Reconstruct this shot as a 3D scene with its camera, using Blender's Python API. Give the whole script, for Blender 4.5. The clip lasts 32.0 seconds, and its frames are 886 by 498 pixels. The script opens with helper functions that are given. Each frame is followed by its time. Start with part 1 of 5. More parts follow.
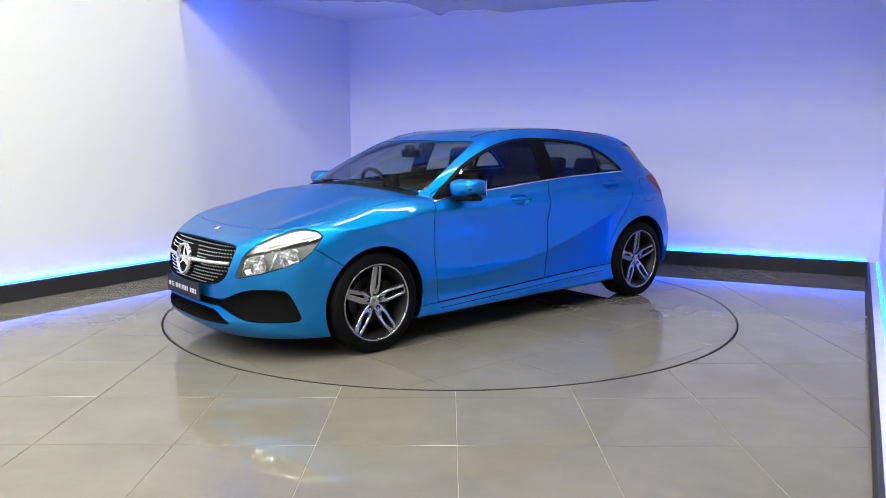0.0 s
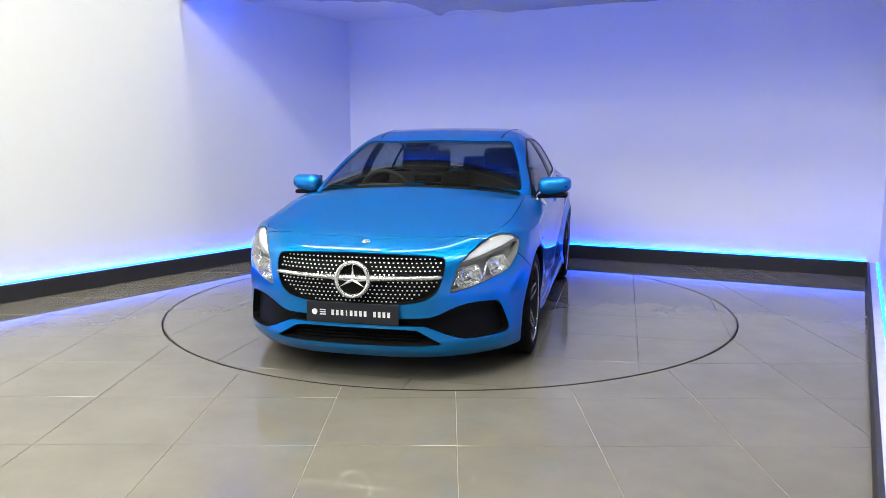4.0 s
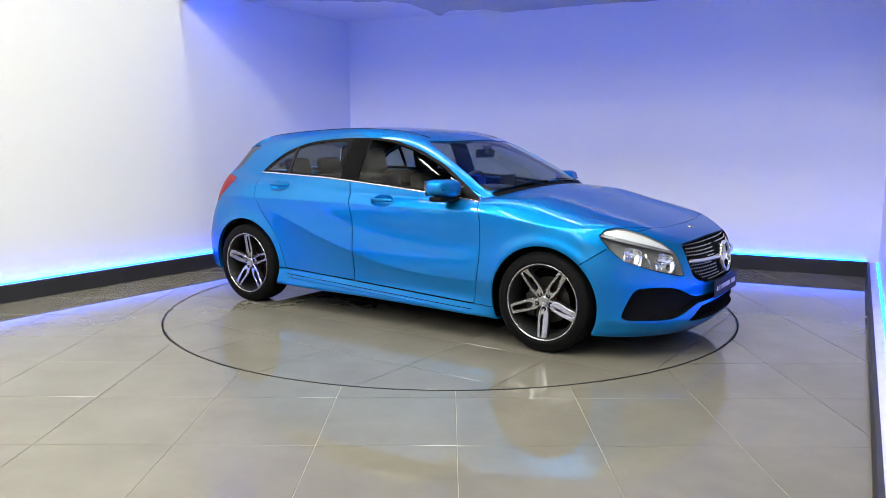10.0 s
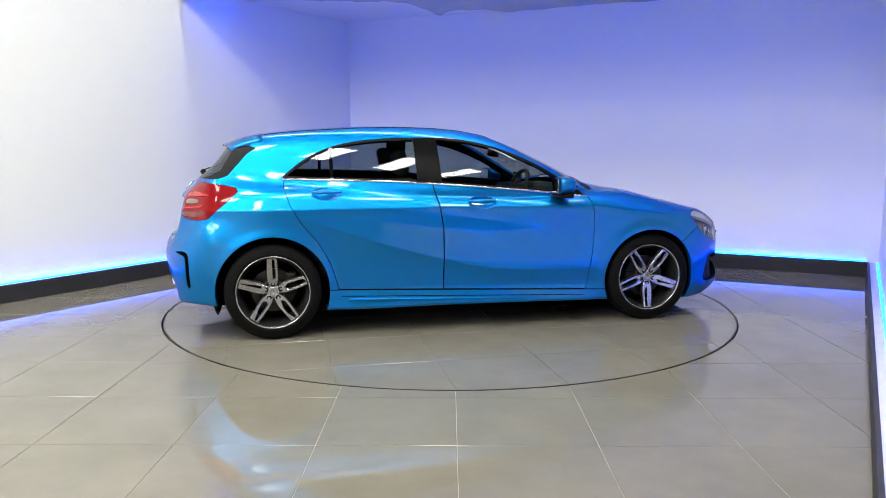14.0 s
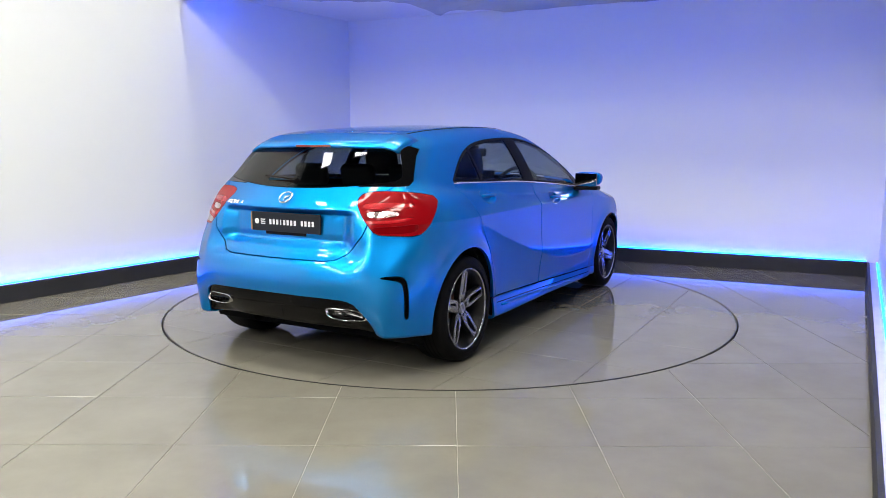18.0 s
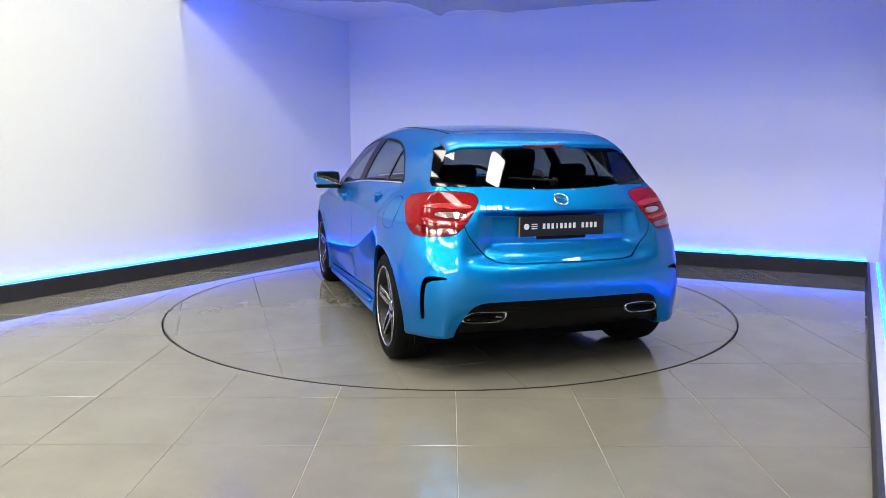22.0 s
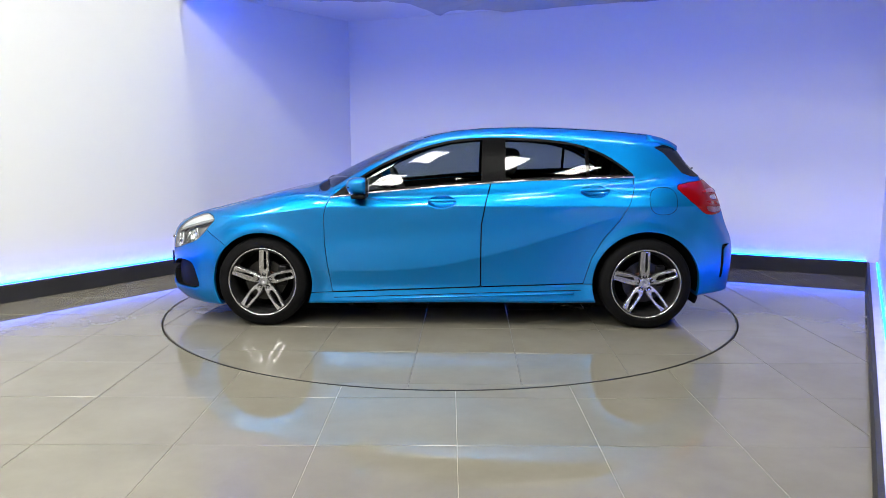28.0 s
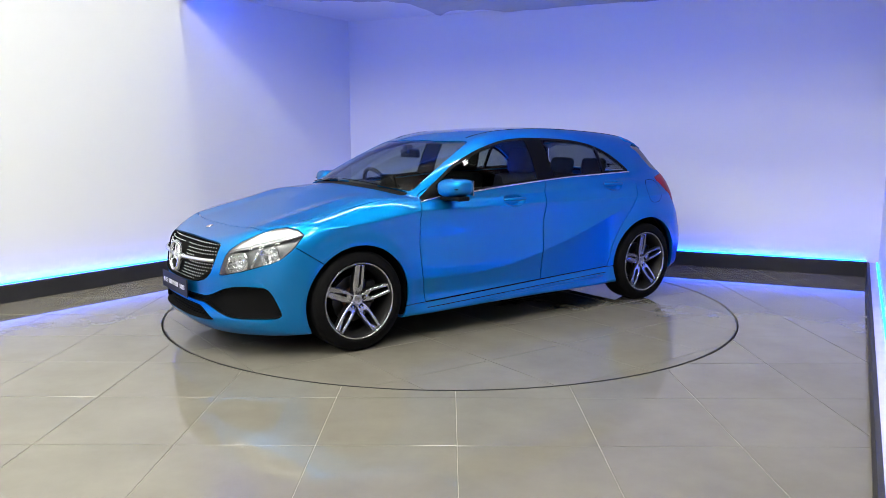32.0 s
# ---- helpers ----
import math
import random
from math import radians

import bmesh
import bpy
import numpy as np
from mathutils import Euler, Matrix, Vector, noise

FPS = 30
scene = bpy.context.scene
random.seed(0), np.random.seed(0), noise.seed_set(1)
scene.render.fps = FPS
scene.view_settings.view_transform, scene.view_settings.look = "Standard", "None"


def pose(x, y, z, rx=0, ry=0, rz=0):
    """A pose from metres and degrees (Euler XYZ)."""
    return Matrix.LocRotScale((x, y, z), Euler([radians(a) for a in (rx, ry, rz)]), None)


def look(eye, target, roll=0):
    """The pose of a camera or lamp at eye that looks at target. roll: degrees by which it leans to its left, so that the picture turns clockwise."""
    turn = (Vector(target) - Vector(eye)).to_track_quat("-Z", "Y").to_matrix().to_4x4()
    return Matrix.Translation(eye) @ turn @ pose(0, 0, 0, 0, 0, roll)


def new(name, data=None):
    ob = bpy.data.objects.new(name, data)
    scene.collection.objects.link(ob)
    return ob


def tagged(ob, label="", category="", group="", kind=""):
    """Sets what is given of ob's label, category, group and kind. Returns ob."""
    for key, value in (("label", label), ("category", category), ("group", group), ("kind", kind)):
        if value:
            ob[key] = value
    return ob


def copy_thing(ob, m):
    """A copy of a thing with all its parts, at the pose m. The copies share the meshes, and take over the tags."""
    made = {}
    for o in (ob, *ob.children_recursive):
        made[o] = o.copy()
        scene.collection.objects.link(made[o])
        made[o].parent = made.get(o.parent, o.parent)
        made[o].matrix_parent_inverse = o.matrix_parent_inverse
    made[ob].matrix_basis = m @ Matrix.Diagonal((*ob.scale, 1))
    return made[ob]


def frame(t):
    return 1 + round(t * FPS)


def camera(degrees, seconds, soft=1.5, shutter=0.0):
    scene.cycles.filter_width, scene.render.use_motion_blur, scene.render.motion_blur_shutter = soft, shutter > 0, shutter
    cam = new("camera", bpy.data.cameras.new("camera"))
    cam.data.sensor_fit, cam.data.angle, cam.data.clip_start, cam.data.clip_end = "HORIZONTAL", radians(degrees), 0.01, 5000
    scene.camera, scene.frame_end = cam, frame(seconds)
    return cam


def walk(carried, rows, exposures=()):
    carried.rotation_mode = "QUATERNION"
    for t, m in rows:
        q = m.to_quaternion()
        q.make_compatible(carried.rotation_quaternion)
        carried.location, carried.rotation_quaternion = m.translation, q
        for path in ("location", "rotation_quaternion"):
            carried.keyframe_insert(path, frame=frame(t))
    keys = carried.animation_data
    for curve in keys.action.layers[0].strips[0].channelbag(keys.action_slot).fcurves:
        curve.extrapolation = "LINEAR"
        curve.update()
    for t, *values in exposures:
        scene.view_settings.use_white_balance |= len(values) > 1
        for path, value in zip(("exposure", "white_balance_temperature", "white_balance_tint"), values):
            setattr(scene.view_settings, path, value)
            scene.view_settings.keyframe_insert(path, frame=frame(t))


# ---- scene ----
# ---- camera ----
cam = camera(60.9, 32.0, soft=0.8)
EYE = Vector((0.0, -6.058, 1.312))
AIM = EYE + Vector((-0.00829, 0.98977, -0.14243))
walk(cam, [(0.0, look(EYE, AIM, 0.0)), (32.0, look(EYE, AIM, 0.0))])
scene.view_settings.exposure = 0.0

# The plan: the bay's corners, the plinth height and the two ceiling heights
CORNER = Vector((-1.229, 3.565))
CORNER_R = Vector((4.046, 1.184))
ALONG_L = Vector((-0.548, -0.836))      # along the side wall, out of the corner
ALONG_R = Vector((-0.474, -0.8806))     # along the opposite side wall, towards the room
ALONG_B = Vector((0.9114, -0.4115))     # along the back wall
PLINTH_H, PLINTH_D = 0.145, 0.10
LOW_CEIL, HIGH_CEIL = 2.79, 4.80
TABLE_R = 2.209
SEAM = 0.617

# ---- world: an indoor place, the outside is closed off and dim ----
world = bpy.data.worlds.new("world")
scene.world = world
world.use_nodes = True
world.node_tree.nodes["Background"].inputs[0].default_value = (0.6, 0.7, 0.9, 1)
world.node_tree.nodes["Background"].inputs[1].default_value = 0.02

PANEL_POWER = 42.0
LED_POWER = 1.6
LED_COLOUR = (0.0, 0.065, 1.0)


# ---- materials ----
def mat(name, colour, rough=0.5, metal=0.0, coat=0.0, bump=0.0, bump_scale=60.0, vary=0.0, vary_scale=3.0, spec=0.5,
        rough_vary=0.0, emit=None, emit_strength=0.0, transmission=0.0, ior=1.45, alpha=1.0, coat_rough=0.03, coat_ior=1.5):
    m = bpy.data.materials.new(name)
    m.use_nodes = True
    nt = m.node_tree
    b = nt.nodes["Principled BSDF"]
    b.inputs["Base Color"].default_value = (*colour, 1)
    b.inputs["Roughness"].default_value = rough
    b.inputs["Metallic"].default_value = metal
    b.inputs["Coat Weight"].default_value = coat
    b.inputs["Coat Roughness"].default_value = coat_rough
    b.inputs["Coat IOR"].default_value = coat_ior
    b.inputs["Specular IOR Level"].default_value = spec
    b.inputs["Transmission Weight"].default_value = transmission
    b.inputs["IOR"].default_value = ior
    b.inputs["Alpha"].default_value = alpha
    if emit:
        b.inputs["Emission Color"].default_value = (*emit, 1)
        b.inputs["Emission Strength"].default_value = emit_strength
    if vary or bump or rough_vary:
        tc = nt.nodes.new("ShaderNodeTexCoord")
    if vary or rough_vary:
        big = nt.nodes.new("ShaderNodeTexNoise")
        big.inputs["Scale"].default_value = vary_scale
        big.inputs["Detail"].default_value = 6
        nt.links.new(tc.outputs["Object"], big.inputs["Vector"])
    if vary:
        mix = nt.nodes.new("ShaderNodeMix")
        mix.data_type = "RGBA"
        mix.inputs["A"].default_value = (*[c * (1 - vary) for c in colour], 1)
        mix.inputs["B"].default_value = (*[min(1, c * (1 + vary)) for c in colour], 1)
        nt.links.new(big.outputs["Fac"], mix.inputs["Factor"])
        nt.links.new(mix.outputs["Result"], b.inputs["Base Color"])
    if rough_vary:
        mr = nt.nodes.new("ShaderNodeMapRange")
        mr.inputs["To Min"].default_value = max(0.0, rough - rough_vary)
        mr.inputs["To Max"].default_value = rough + rough_vary
        nt.links.new(big.outputs["Fac"], mr.inputs["Value"])
        nt.links.new(mr.outputs["Result"], b.inputs["Roughness"])
    if bump:
        fine = nt.nodes.new("ShaderNodeTexNoise")
        fine.inputs["Scale"].default_value = bump_scale
        fine.inputs["Detail"].default_value = 4
        nt.links.new(tc.outputs["Object"], fine.inputs["Vector"])
        bn = nt.nodes.new("ShaderNodeBump")
        bn.inputs["Strength"].default_value = bump
        bn.inputs["Distance"].default_value = 0.01
        nt.links.new(fine.outputs["Fac"], bn.inputs["Height"])
        nt.links.new(bn.outputs["Normal"], b.inputs["Normal"])
    return m


def paint_material():
    """Metallic blue car paint: flakes under a clear coat."""
    m = mat("blue metallic paint", (0.001, 0.19, 0.58), rough=0.42, metal=0.90, spec=0.0, coat=1.0, coat_rough=0.004, coat_ior=1.36)
    nt = m.node_tree
    b = nt.nodes["Principled BSDF"]
    tc = nt.nodes.new("ShaderNodeTexCoord")
    b.inputs["Specular Tint"].default_value = (0.03, 0.25, 0.6, 1)
    vor = nt.nodes.new("ShaderNodeTexVoronoi")
    vor.inputs["Scale"].default_value = 900
    nt.links.new(tc.outputs["Object"], vor.inputs["Vector"])
    mix = nt.nodes.new("ShaderNodeMix")
    mix.data_type = "RGBA"
    mix.inputs["A"].default_value = (0.003, 0.186, 0.52, 1)
    mix.inputs["B"].default_value = (0.005, 0.240, 0.63, 1)
    nt.links.new(vor.outputs["Color"], mix.inputs["Factor"])
    nt.links.new(mix.outputs["Result"], b.inputs["Base Color"])
    return m


def tile_material():
    """Polished grey porcelain, cloudy at two scales, each piece a shade apart."""
    m = mat("polished grey porcelain", (0.30, 0.285, 0.25), rough=0.030, rough_vary=0.012, vary_scale=1.1, spec=0.5, bump=0.004, bump_scale=2.2)
    nt = m.node_tree
    b = nt.nodes["Principled BSDF"]
    tc = nt.nodes.new("ShaderNodeTexCoord")
    geo = nt.nodes.new("ShaderNodeNewGeometry")
    info = nt.nodes.new("ShaderNodeObjectInfo")
    cloud = nt.nodes.new("ShaderNodeTexNoise")
    cloud.inputs["Scale"].default_value = 2.2
    cloud.inputs["Detail"].default_value = 8
    cloud.inputs["Roughness"].default_value = 0.65
    nt.links.new(geo.outputs["Position"], cloud.inputs["Vector"])
    speck = nt.nodes.new("ShaderNodeTexNoise")
    speck.inputs["Scale"].default_value = 180
    nt.links.new(geo.outputs["Position"], speck.inputs["Vector"])
    add = nt.nodes.new("ShaderNodeMath")
    add.operation = "MULTIPLY_ADD"
    add.inputs[1].default_value = 0.07
    nt.links.new(info.outputs["Random"], add.inputs[0])
    nt.links.new(cloud.outputs["Fac"], add.inputs[2])
    add2 = nt.nodes.new("ShaderNodeMath")
    add2.operation = "MULTIPLY_ADD"
    add2.inputs[1].default_value = 0.2
    nt.links.new(speck.outputs["Fac"], add2.inputs[0])
    nt.links.new(add.outputs["Value"], add2.inputs[2])
    ramp = nt.nodes.new("ShaderNodeValToRGB")
    ramp.color_ramp.elements[0].position = 0.4
    ramp.color_ramp.elements[0].color = (0.146, 0.136, 0.113, 1)
    ramp.color_ramp.elements[1].position = 1.0
    ramp.color_ramp.elements[1].color = (0.198, 0.184, 0.154, 1)
    nt.links.new(add2.outputs["Value"], ramp.inputs["Fac"])
    nt.links.new(ramp.outputs["Color"], b.inputs["Base Color"])
    return m


def glass_material(name, tint, ior=1.5):
    """Thin tinted glass: it lets the room through and mirrors it at a slant."""
    m = bpy.data.materials.new(name)
    m.use_nodes = True
    nt = m.node_tree
    nt.nodes.remove(nt.nodes["Principled BSDF"])
    out = nt.nodes["Material Output"]
    tr = nt.nodes.new("ShaderNodeBsdfTransparent")
    tr.inputs[0].default_value = (*tint, 1)
    gl = nt.nodes.new("ShaderNodeBsdfGlossy")
    gl.inputs["Roughness"].default_value = 0.0
    lw = nt.nodes.new("ShaderNodeLayerWeight")
    lw.inputs["Blend"].default_value = 0.5
    fifth = nt.nodes.new("ShaderNodeMath")
    fifth.operation = "POWER"
    fifth.inputs[1].default_value = 5.0
    nt.links.new(lw.outputs["Facing"], fifth.inputs[0])
    f0 = ((ior - 1) / (ior + 1)) ** 2
    fr = nt.nodes.new("ShaderNodeMath")
    fr.operation = "MULTIPLY_ADD"
    fr.inputs[1].default_value = 1.0 - f0
    fr.inputs[2].default_value = f0
    nt.links.new(fifth.outputs[0], fr.inputs[0])
    mx = nt.nodes.new("ShaderNodeMixShader")
    nt.links.new(fr.outputs[0], mx.inputs[0])
    nt.links.new(tr.outputs[0], mx.inputs[1])
    nt.links.new(gl.outputs[0], mx.inputs[2])
    nt.links.new(mx.outputs[0], out.inputs[0])
    return m


PAINT = paint_material()
TILE = tile_material()
GLASS = glass_material("tinted window glass", (0.45, 0.51, 0.50))
PRIVACY = glass_material("dark tinted glass", (0.30, 0.34, 0.35))
SCREEN_GLASS = glass_material("windscreen glass", (0.56, 0.63, 0.59), 1.42)
LENS = glass_material("clear lamp lens", (0.93, 0.95, 0.96))
WALL = mat("white emulsion wall", (0.74, 0.75, 0.75), rough=0.6, bump=0.06, bump_scale=90, vary=0.025, vary_scale=1.3)
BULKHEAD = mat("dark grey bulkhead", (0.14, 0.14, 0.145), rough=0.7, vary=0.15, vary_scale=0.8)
# unseen walls: tone raised so the car's side reflects them brighter
UNSEEN_WALL = mat("unseen pale grey wall", (0.68, 0.68, 0.67), rough=0.7, vary=0.15, vary_scale=0.8)
CEILING = mat("white foil ceiling", (0.72, 0.72, 0.74), rough=0.4, bump=0.5, bump_scale=4, vary=0.05, vary_scale=2)
DARK_CEILING = mat("dark painted ceiling void", (0.02, 0.02, 0.022), rough=0.7, bump=0.2, bump_scale=8, vary=0.2, vary_scale=2)
PLINTH = mat("charcoal painted plinth", (0.028, 0.028, 0.032), rough=0.5, spec=0.25, bump=0.05, vary=0.2, vary_scale=4)
LEDGE = mat("scuffed white plinth ledge", (0.5, 0.5, 0.55), rough=0.5, bump=0.15, vary=0.15, vary_scale=9)
GROUT = mat("pale grout", (0.30, 0.275, 0.23), rough=0.85, vary=0.6, vary_scale=1.7)
STEEL_RIM = mat("dark steel edge", (0.02, 0.02, 0.02), rough=0.5, metal=0.4)
BLACK = mat("black plastic", (0.0045, 0.0045, 0.005), spec=0.09, rough=0.5, bump=0.04, bump_scale=300)
GLOSS_BLACK = mat("gloss black trim", (0.003, 0.003, 0.0035), rough=0.04, spec=0.3)
# gloss black again, specular cut to put in the shade of the floor below
DIFFUSER = mat("gloss black dulled for shade", (0.003, 0.003, 0.0035), rough=0.08, spec=0.12)
PILLAR = mat("black pillar film", (0.0035, 0.0035, 0.004), rough=0.28, spec=0.05, bump=0.03, bump_scale=200)
DARK = mat("dark cavity lining", (0.004, 0.004, 0.0045), spec=0.1, rough=0.9, vary=0.2)
RUBBER = mat("tyre rubber", (0.0045, 0.0045, 0.005), rough=0.7, spec=0.1, bump=0.12, bump_scale=120, vary=0.2, vary_scale=20)
SILVER = mat("machined alloy", (0.42, 0.42, 0.43), rough=0.24, metal=0.85)
GREY_ALLOY = mat("grey painted alloy", (0.014, 0.014, 0.015), rough=0.4, metal=0.2, spec=0.3)
CHROME = mat("chrome", (0.85, 0.86, 0.87), rough=0.06, metal=1.0)
SATIN = mat("satin silver", (0.7, 0.71, 0.72), rough=0.25, metal=0.9)
HUB_GREY = mat("satin grey hub cap", (0.30, 0.30, 0.31), rough=0.35, metal=0.6)
STEEL = mat("brake disc steel", (0.05, 0.048, 0.046), rough=0.4, metal=1.0, rough_vary=0.1, vary_scale=40)
LAMP_GREY = mat("lamp housing", (0.30, 0.30, 0.305), rough=0.3, metal=0.4, coat=0.3)
BROW = mat("pale lamp brow", (0.66, 0.67, 0.68), rough=0.35, metal=0.0, coat=0.0, bump=0.3, bump_scale=60)
REFLECTOR = mat("lamp reflector", (0.86, 0.87, 0.88), rough=0.10, metal=0.9, bump=0.12, bump_scale=30)
BRIGHT = mat("bright pin", (0.82, 0.83, 0.84), rough=0.3, metal=0.35)
RED_LENS = mat("red lamp lens", (0.19, 0.0008, 0.003), rough=0.35, spec=0.05, coat=0.35, coat_rough=0.003, vary=0.10, vary_scale=14)
RED_DEEP = mat("deep red lamp insert", (0.13, 0.0006, 0.002), rough=0.12, coat=1.0, coat_rough=0.003)
RED_BAND = mat("bright red lamp band", (0.34, 0.003, 0.007), rough=0.2, coat=0.4, coat_rough=0.003)
PLATE_DARK = mat("dark grey plate", (0.016, 0.018, 0.024), rough=0.5, spec=0.15)
PLATE_YELLOW = mat("yellow plate edge", (0.32, 0.19, 0.05), rough=0.4)
WHITE = mat("white print", (0.68, 0.69, 0.71), rough=0.5)
FABRIC = mat("dark seat fabric", (0.035, 0.035, 0.037), rough=0.9, bump=0.2, bump_scale=250, vary=0.2)
DASH = mat("dark soft dashboard", (0.035, 0.036, 0.035), rough=0.6, bump=0.1, bump_scale=400)
SHEET = mat("slack silvery sheet", (0.86, 0.88, 0.85), rough=0.3, metal=0.4, alpha=0.5, bump=0.3, bump_scale=6, vary=0.1, vary_scale=3)
TABLE_GROUT = mat("grey grout", (0.11, 0.102, 0.086), rough=0.7, vary=0.35, vary_scale=2.0)
BROWN = mat("rusty brake part", (0.12, 0.05, 0.03), rough=0.7, vary=0.3, vary_scale=20)
PANEL_LIGHT = mat("lit ceiling panel", (0.9, 0.9, 0.9), emit=(1.0, 0.985, 0.90), emit_strength=PANEL_POWER)
LED_LIGHT = mat("lit blue strip", (0.1, 0.3, 1.0), emit=LED_COLOUR, emit_strength=30.0)


# ---- mesh helpers ----
def part(name, bm, material, parent=None, label="", smooth=False):
    me = bpy.data.meshes.new(name)
    bm.to_mesh(me)
    bm.free()
    if smooth:
        for f in me.polygons:
            f.use_smooth = True
    me.materials.append(material)
    ob = new(name, me)
    ob.parent = parent
    if label:
        tagged(ob, label)
    return ob


def arrays(name, v, f, material, parent=None, normals=None, label=""):
    """A mesh object from arrays of places and of triangles."""
    me = bpy.data.meshes.new(name)
    v = np.asarray(v, dtype=np.float32)
    f = np.asarray(f, dtype=np.int32)
    me.vertices.add(len(v))
    me.vertices.foreach_set("co", v.ravel())
    me.loops.add(f.size)
    me.loops.foreach_set("vertex_index", f.ravel())
    me.polygons.add(len(f))
    me.polygons.foreach_set("loop_start", np.arange(len(f), dtype=np.int32) * f.shape[1])
    me.update(calc_edges=True)
    me.polygons.foreach_set("use_smooth", np.ones(len(f), dtype=bool))
    if normals is not None:
        me.normals_split_custom_set_from_vertices([tuple(n) for n in normals])
    me.materials.append(material)
    ob = new(name, me)
    ob.parent = parent
    if label:
        tagged(ob, label)
    return ob


def box(sx, sy, sz, m=None, bevel=0.0, segs=2, bm=None):
    """A block sx by sy by sz round the origin, moved by m; bevelled."""
    own = bmesh.new()
    bmesh.ops.create_cube(own, size=1.0, matrix=Matrix.Diagonal((sx, sy, sz, 1)))
    if bevel:
        bmesh.ops.bevel(own, geom=own.edges[:], offset=bevel, segments=segs, affect="EDGES", profile=0.5)
    if m is not None:
        bmesh.ops.transform(own, matrix=m, verts=own.verts[:])
    if bm is None:
        return own
    tmp = bpy.data.meshes.new("tmp")
    own.to_mesh(tmp)
    bm.from_mesh(tmp)
    own.free()
    bpy.data.meshes.remove(tmp)
    return bm


def prism(points, z0, z1, bevel=0.0):
    """An upright solid over a flat outline."""
    bm = bmesh.new()
    vs = [bm.verts.new((p[0], p[1], z0)) for p in points]
    face = bm.faces.new(vs)
    top = bmesh.ops.extrude_face_region(bm, geom=[face])
    bmesh.ops.translate(bm, verts=[g for g in top["geom"] if isinstance(g, bmesh.types.BMVert)], vec=(0, 0, z1 - z0))
    bmesh.ops.recalc_face_normals(bm, faces=bm.faces[:])
    if bevel:
        bmesh.ops.bevel(bm, geom=bm.edges[:], offset=bevel, segments=1, affect="EDGES")
    return bm


def lathe(profile, segs=48, axis="y", closed=True):
    """A body of revolution from (radius, height) pairs; its axis is y or z."""
    bm = bmesh.new()
    rings = []
    for r, h in profile:
        ring = []
        for i in range(segs):
            a = 2 * math.pi * i / segs
            c, s = r * math.cos(a), r * math.sin(a)
            ring.append(bm.verts.new((c, h, s) if axis == "y" else (c, s, h)))
        rings.append(ring)
    n = len(rings)
    for k in range(n if closed else n - 1):
        a, b = rings[k], rings[(k + 1) % n]
        for i in range(segs):
            j = (i + 1) % segs
            bm.faces.new((a[i], a[j], b[j], b[i]))
    bmesh.ops.recalc_face_normals(bm, faces=bm.faces[:])
    return bm


def tube(points, radius, sides=8, flat=1.0, swell=None):
    """A round bar along points; swell(t) widens it along its length."""
    bm = bmesh.new()
    rings = []
    pts = [Vector(p) for p in points]
    size = radius
    for k, p in enumerate(pts):
        radius = size * (swell(k / (len(pts) - 1)) if swell else 1.0)
        d = (pts[min(k + 1, len(pts) - 1)] - pts[max(k - 1, 0)]).normalized()
        side = d.cross(Vector((0, 0, 1)))
        if side.length < 1e-3:
            side = d.cross(Vector((0, 1, 0)))
        side.normalize()
        up = side.cross(d)
        rings.append([bm.verts.new(p + side * radius * math.cos(2 * math.pi * i / sides)
                                   + up * radius * flat * math.sin(2 * math.pi * i / sides)) for i in range(sides)])
    for a, b in zip(rings, rings[1:]):
        for i in range(sides):
            j = (i + 1) % sides
            bm.faces.new((a[i], a[j], b[j], b[i]))
    bm.faces.new(rings[0])
    bm.faces.new(rings[-1])
    bmesh.ops.recalc_face_normals(bm, faces=bm.faces[:])
    return bm


def flat(v, z):
    return Vector((v[0], v[1], z))
# ---- the bay: walls, plinths, ceilings ----
NORM_B = Vector((-0.4115, -0.9114))     # from the back wall into the room
NORM_L = Vector((0.836, -0.548))
NORM_R = Vector((-0.8806, 0.474))
LEFT_END = CORNER + ALONG_L * 11.0
RIGHT_END = CORNER_R + ALONG_R * 6.6


def wall(name, a, b, out, z1, label, start=0.0, thick=0.16, face=None):
    """A wall between two places of the plan, its thickness on the outer side."""
    ob = part(name, prism([a, b, b + out * thick, a + out * thick], start, z1), face or WALL)
    return tagged(ob, label, "wall", kind="structure")


def behind(a, n):
    return a - n * PLINTH_D


# the walls stand behind the plinths
wall("wall_back", CORNER - ALONG_B * 0.3 - NORM_B * PLINTH_D, CORNER_R + ALONG_B * 0.3 - NORM_B * PLINTH_D, -NORM_B, LOW_CEIL + 0.6,
     "white painted back wall washed in blue light")
wall("wall_side", LEFT_END - NORM_L * PLINTH_D, CORNER - ALONG_L * 0.22 - NORM_L * PLINTH_D, -NORM_L, HIGH_CEIL + 0.1,
     "white painted side wall of the turntable bay")
STEP_R = CORNER_R + ALONG_R * 2.4
wall("wall_opposite", CORNER_R - ALONG_R * 0.22 - NORM_R * PLINTH_D, STEP_R - NORM_R * PLINTH_D, -NORM_R, HIGH_CEIL + 0.1,
     "white painted side wall glowing blue above the plinth")
wall("wall_low", STEP_R - NORM_R * PLINTH_D, RIGHT_END - NORM_R * PLINTH_D, -NORM_R, 0.62, "low white wall behind the plinth")


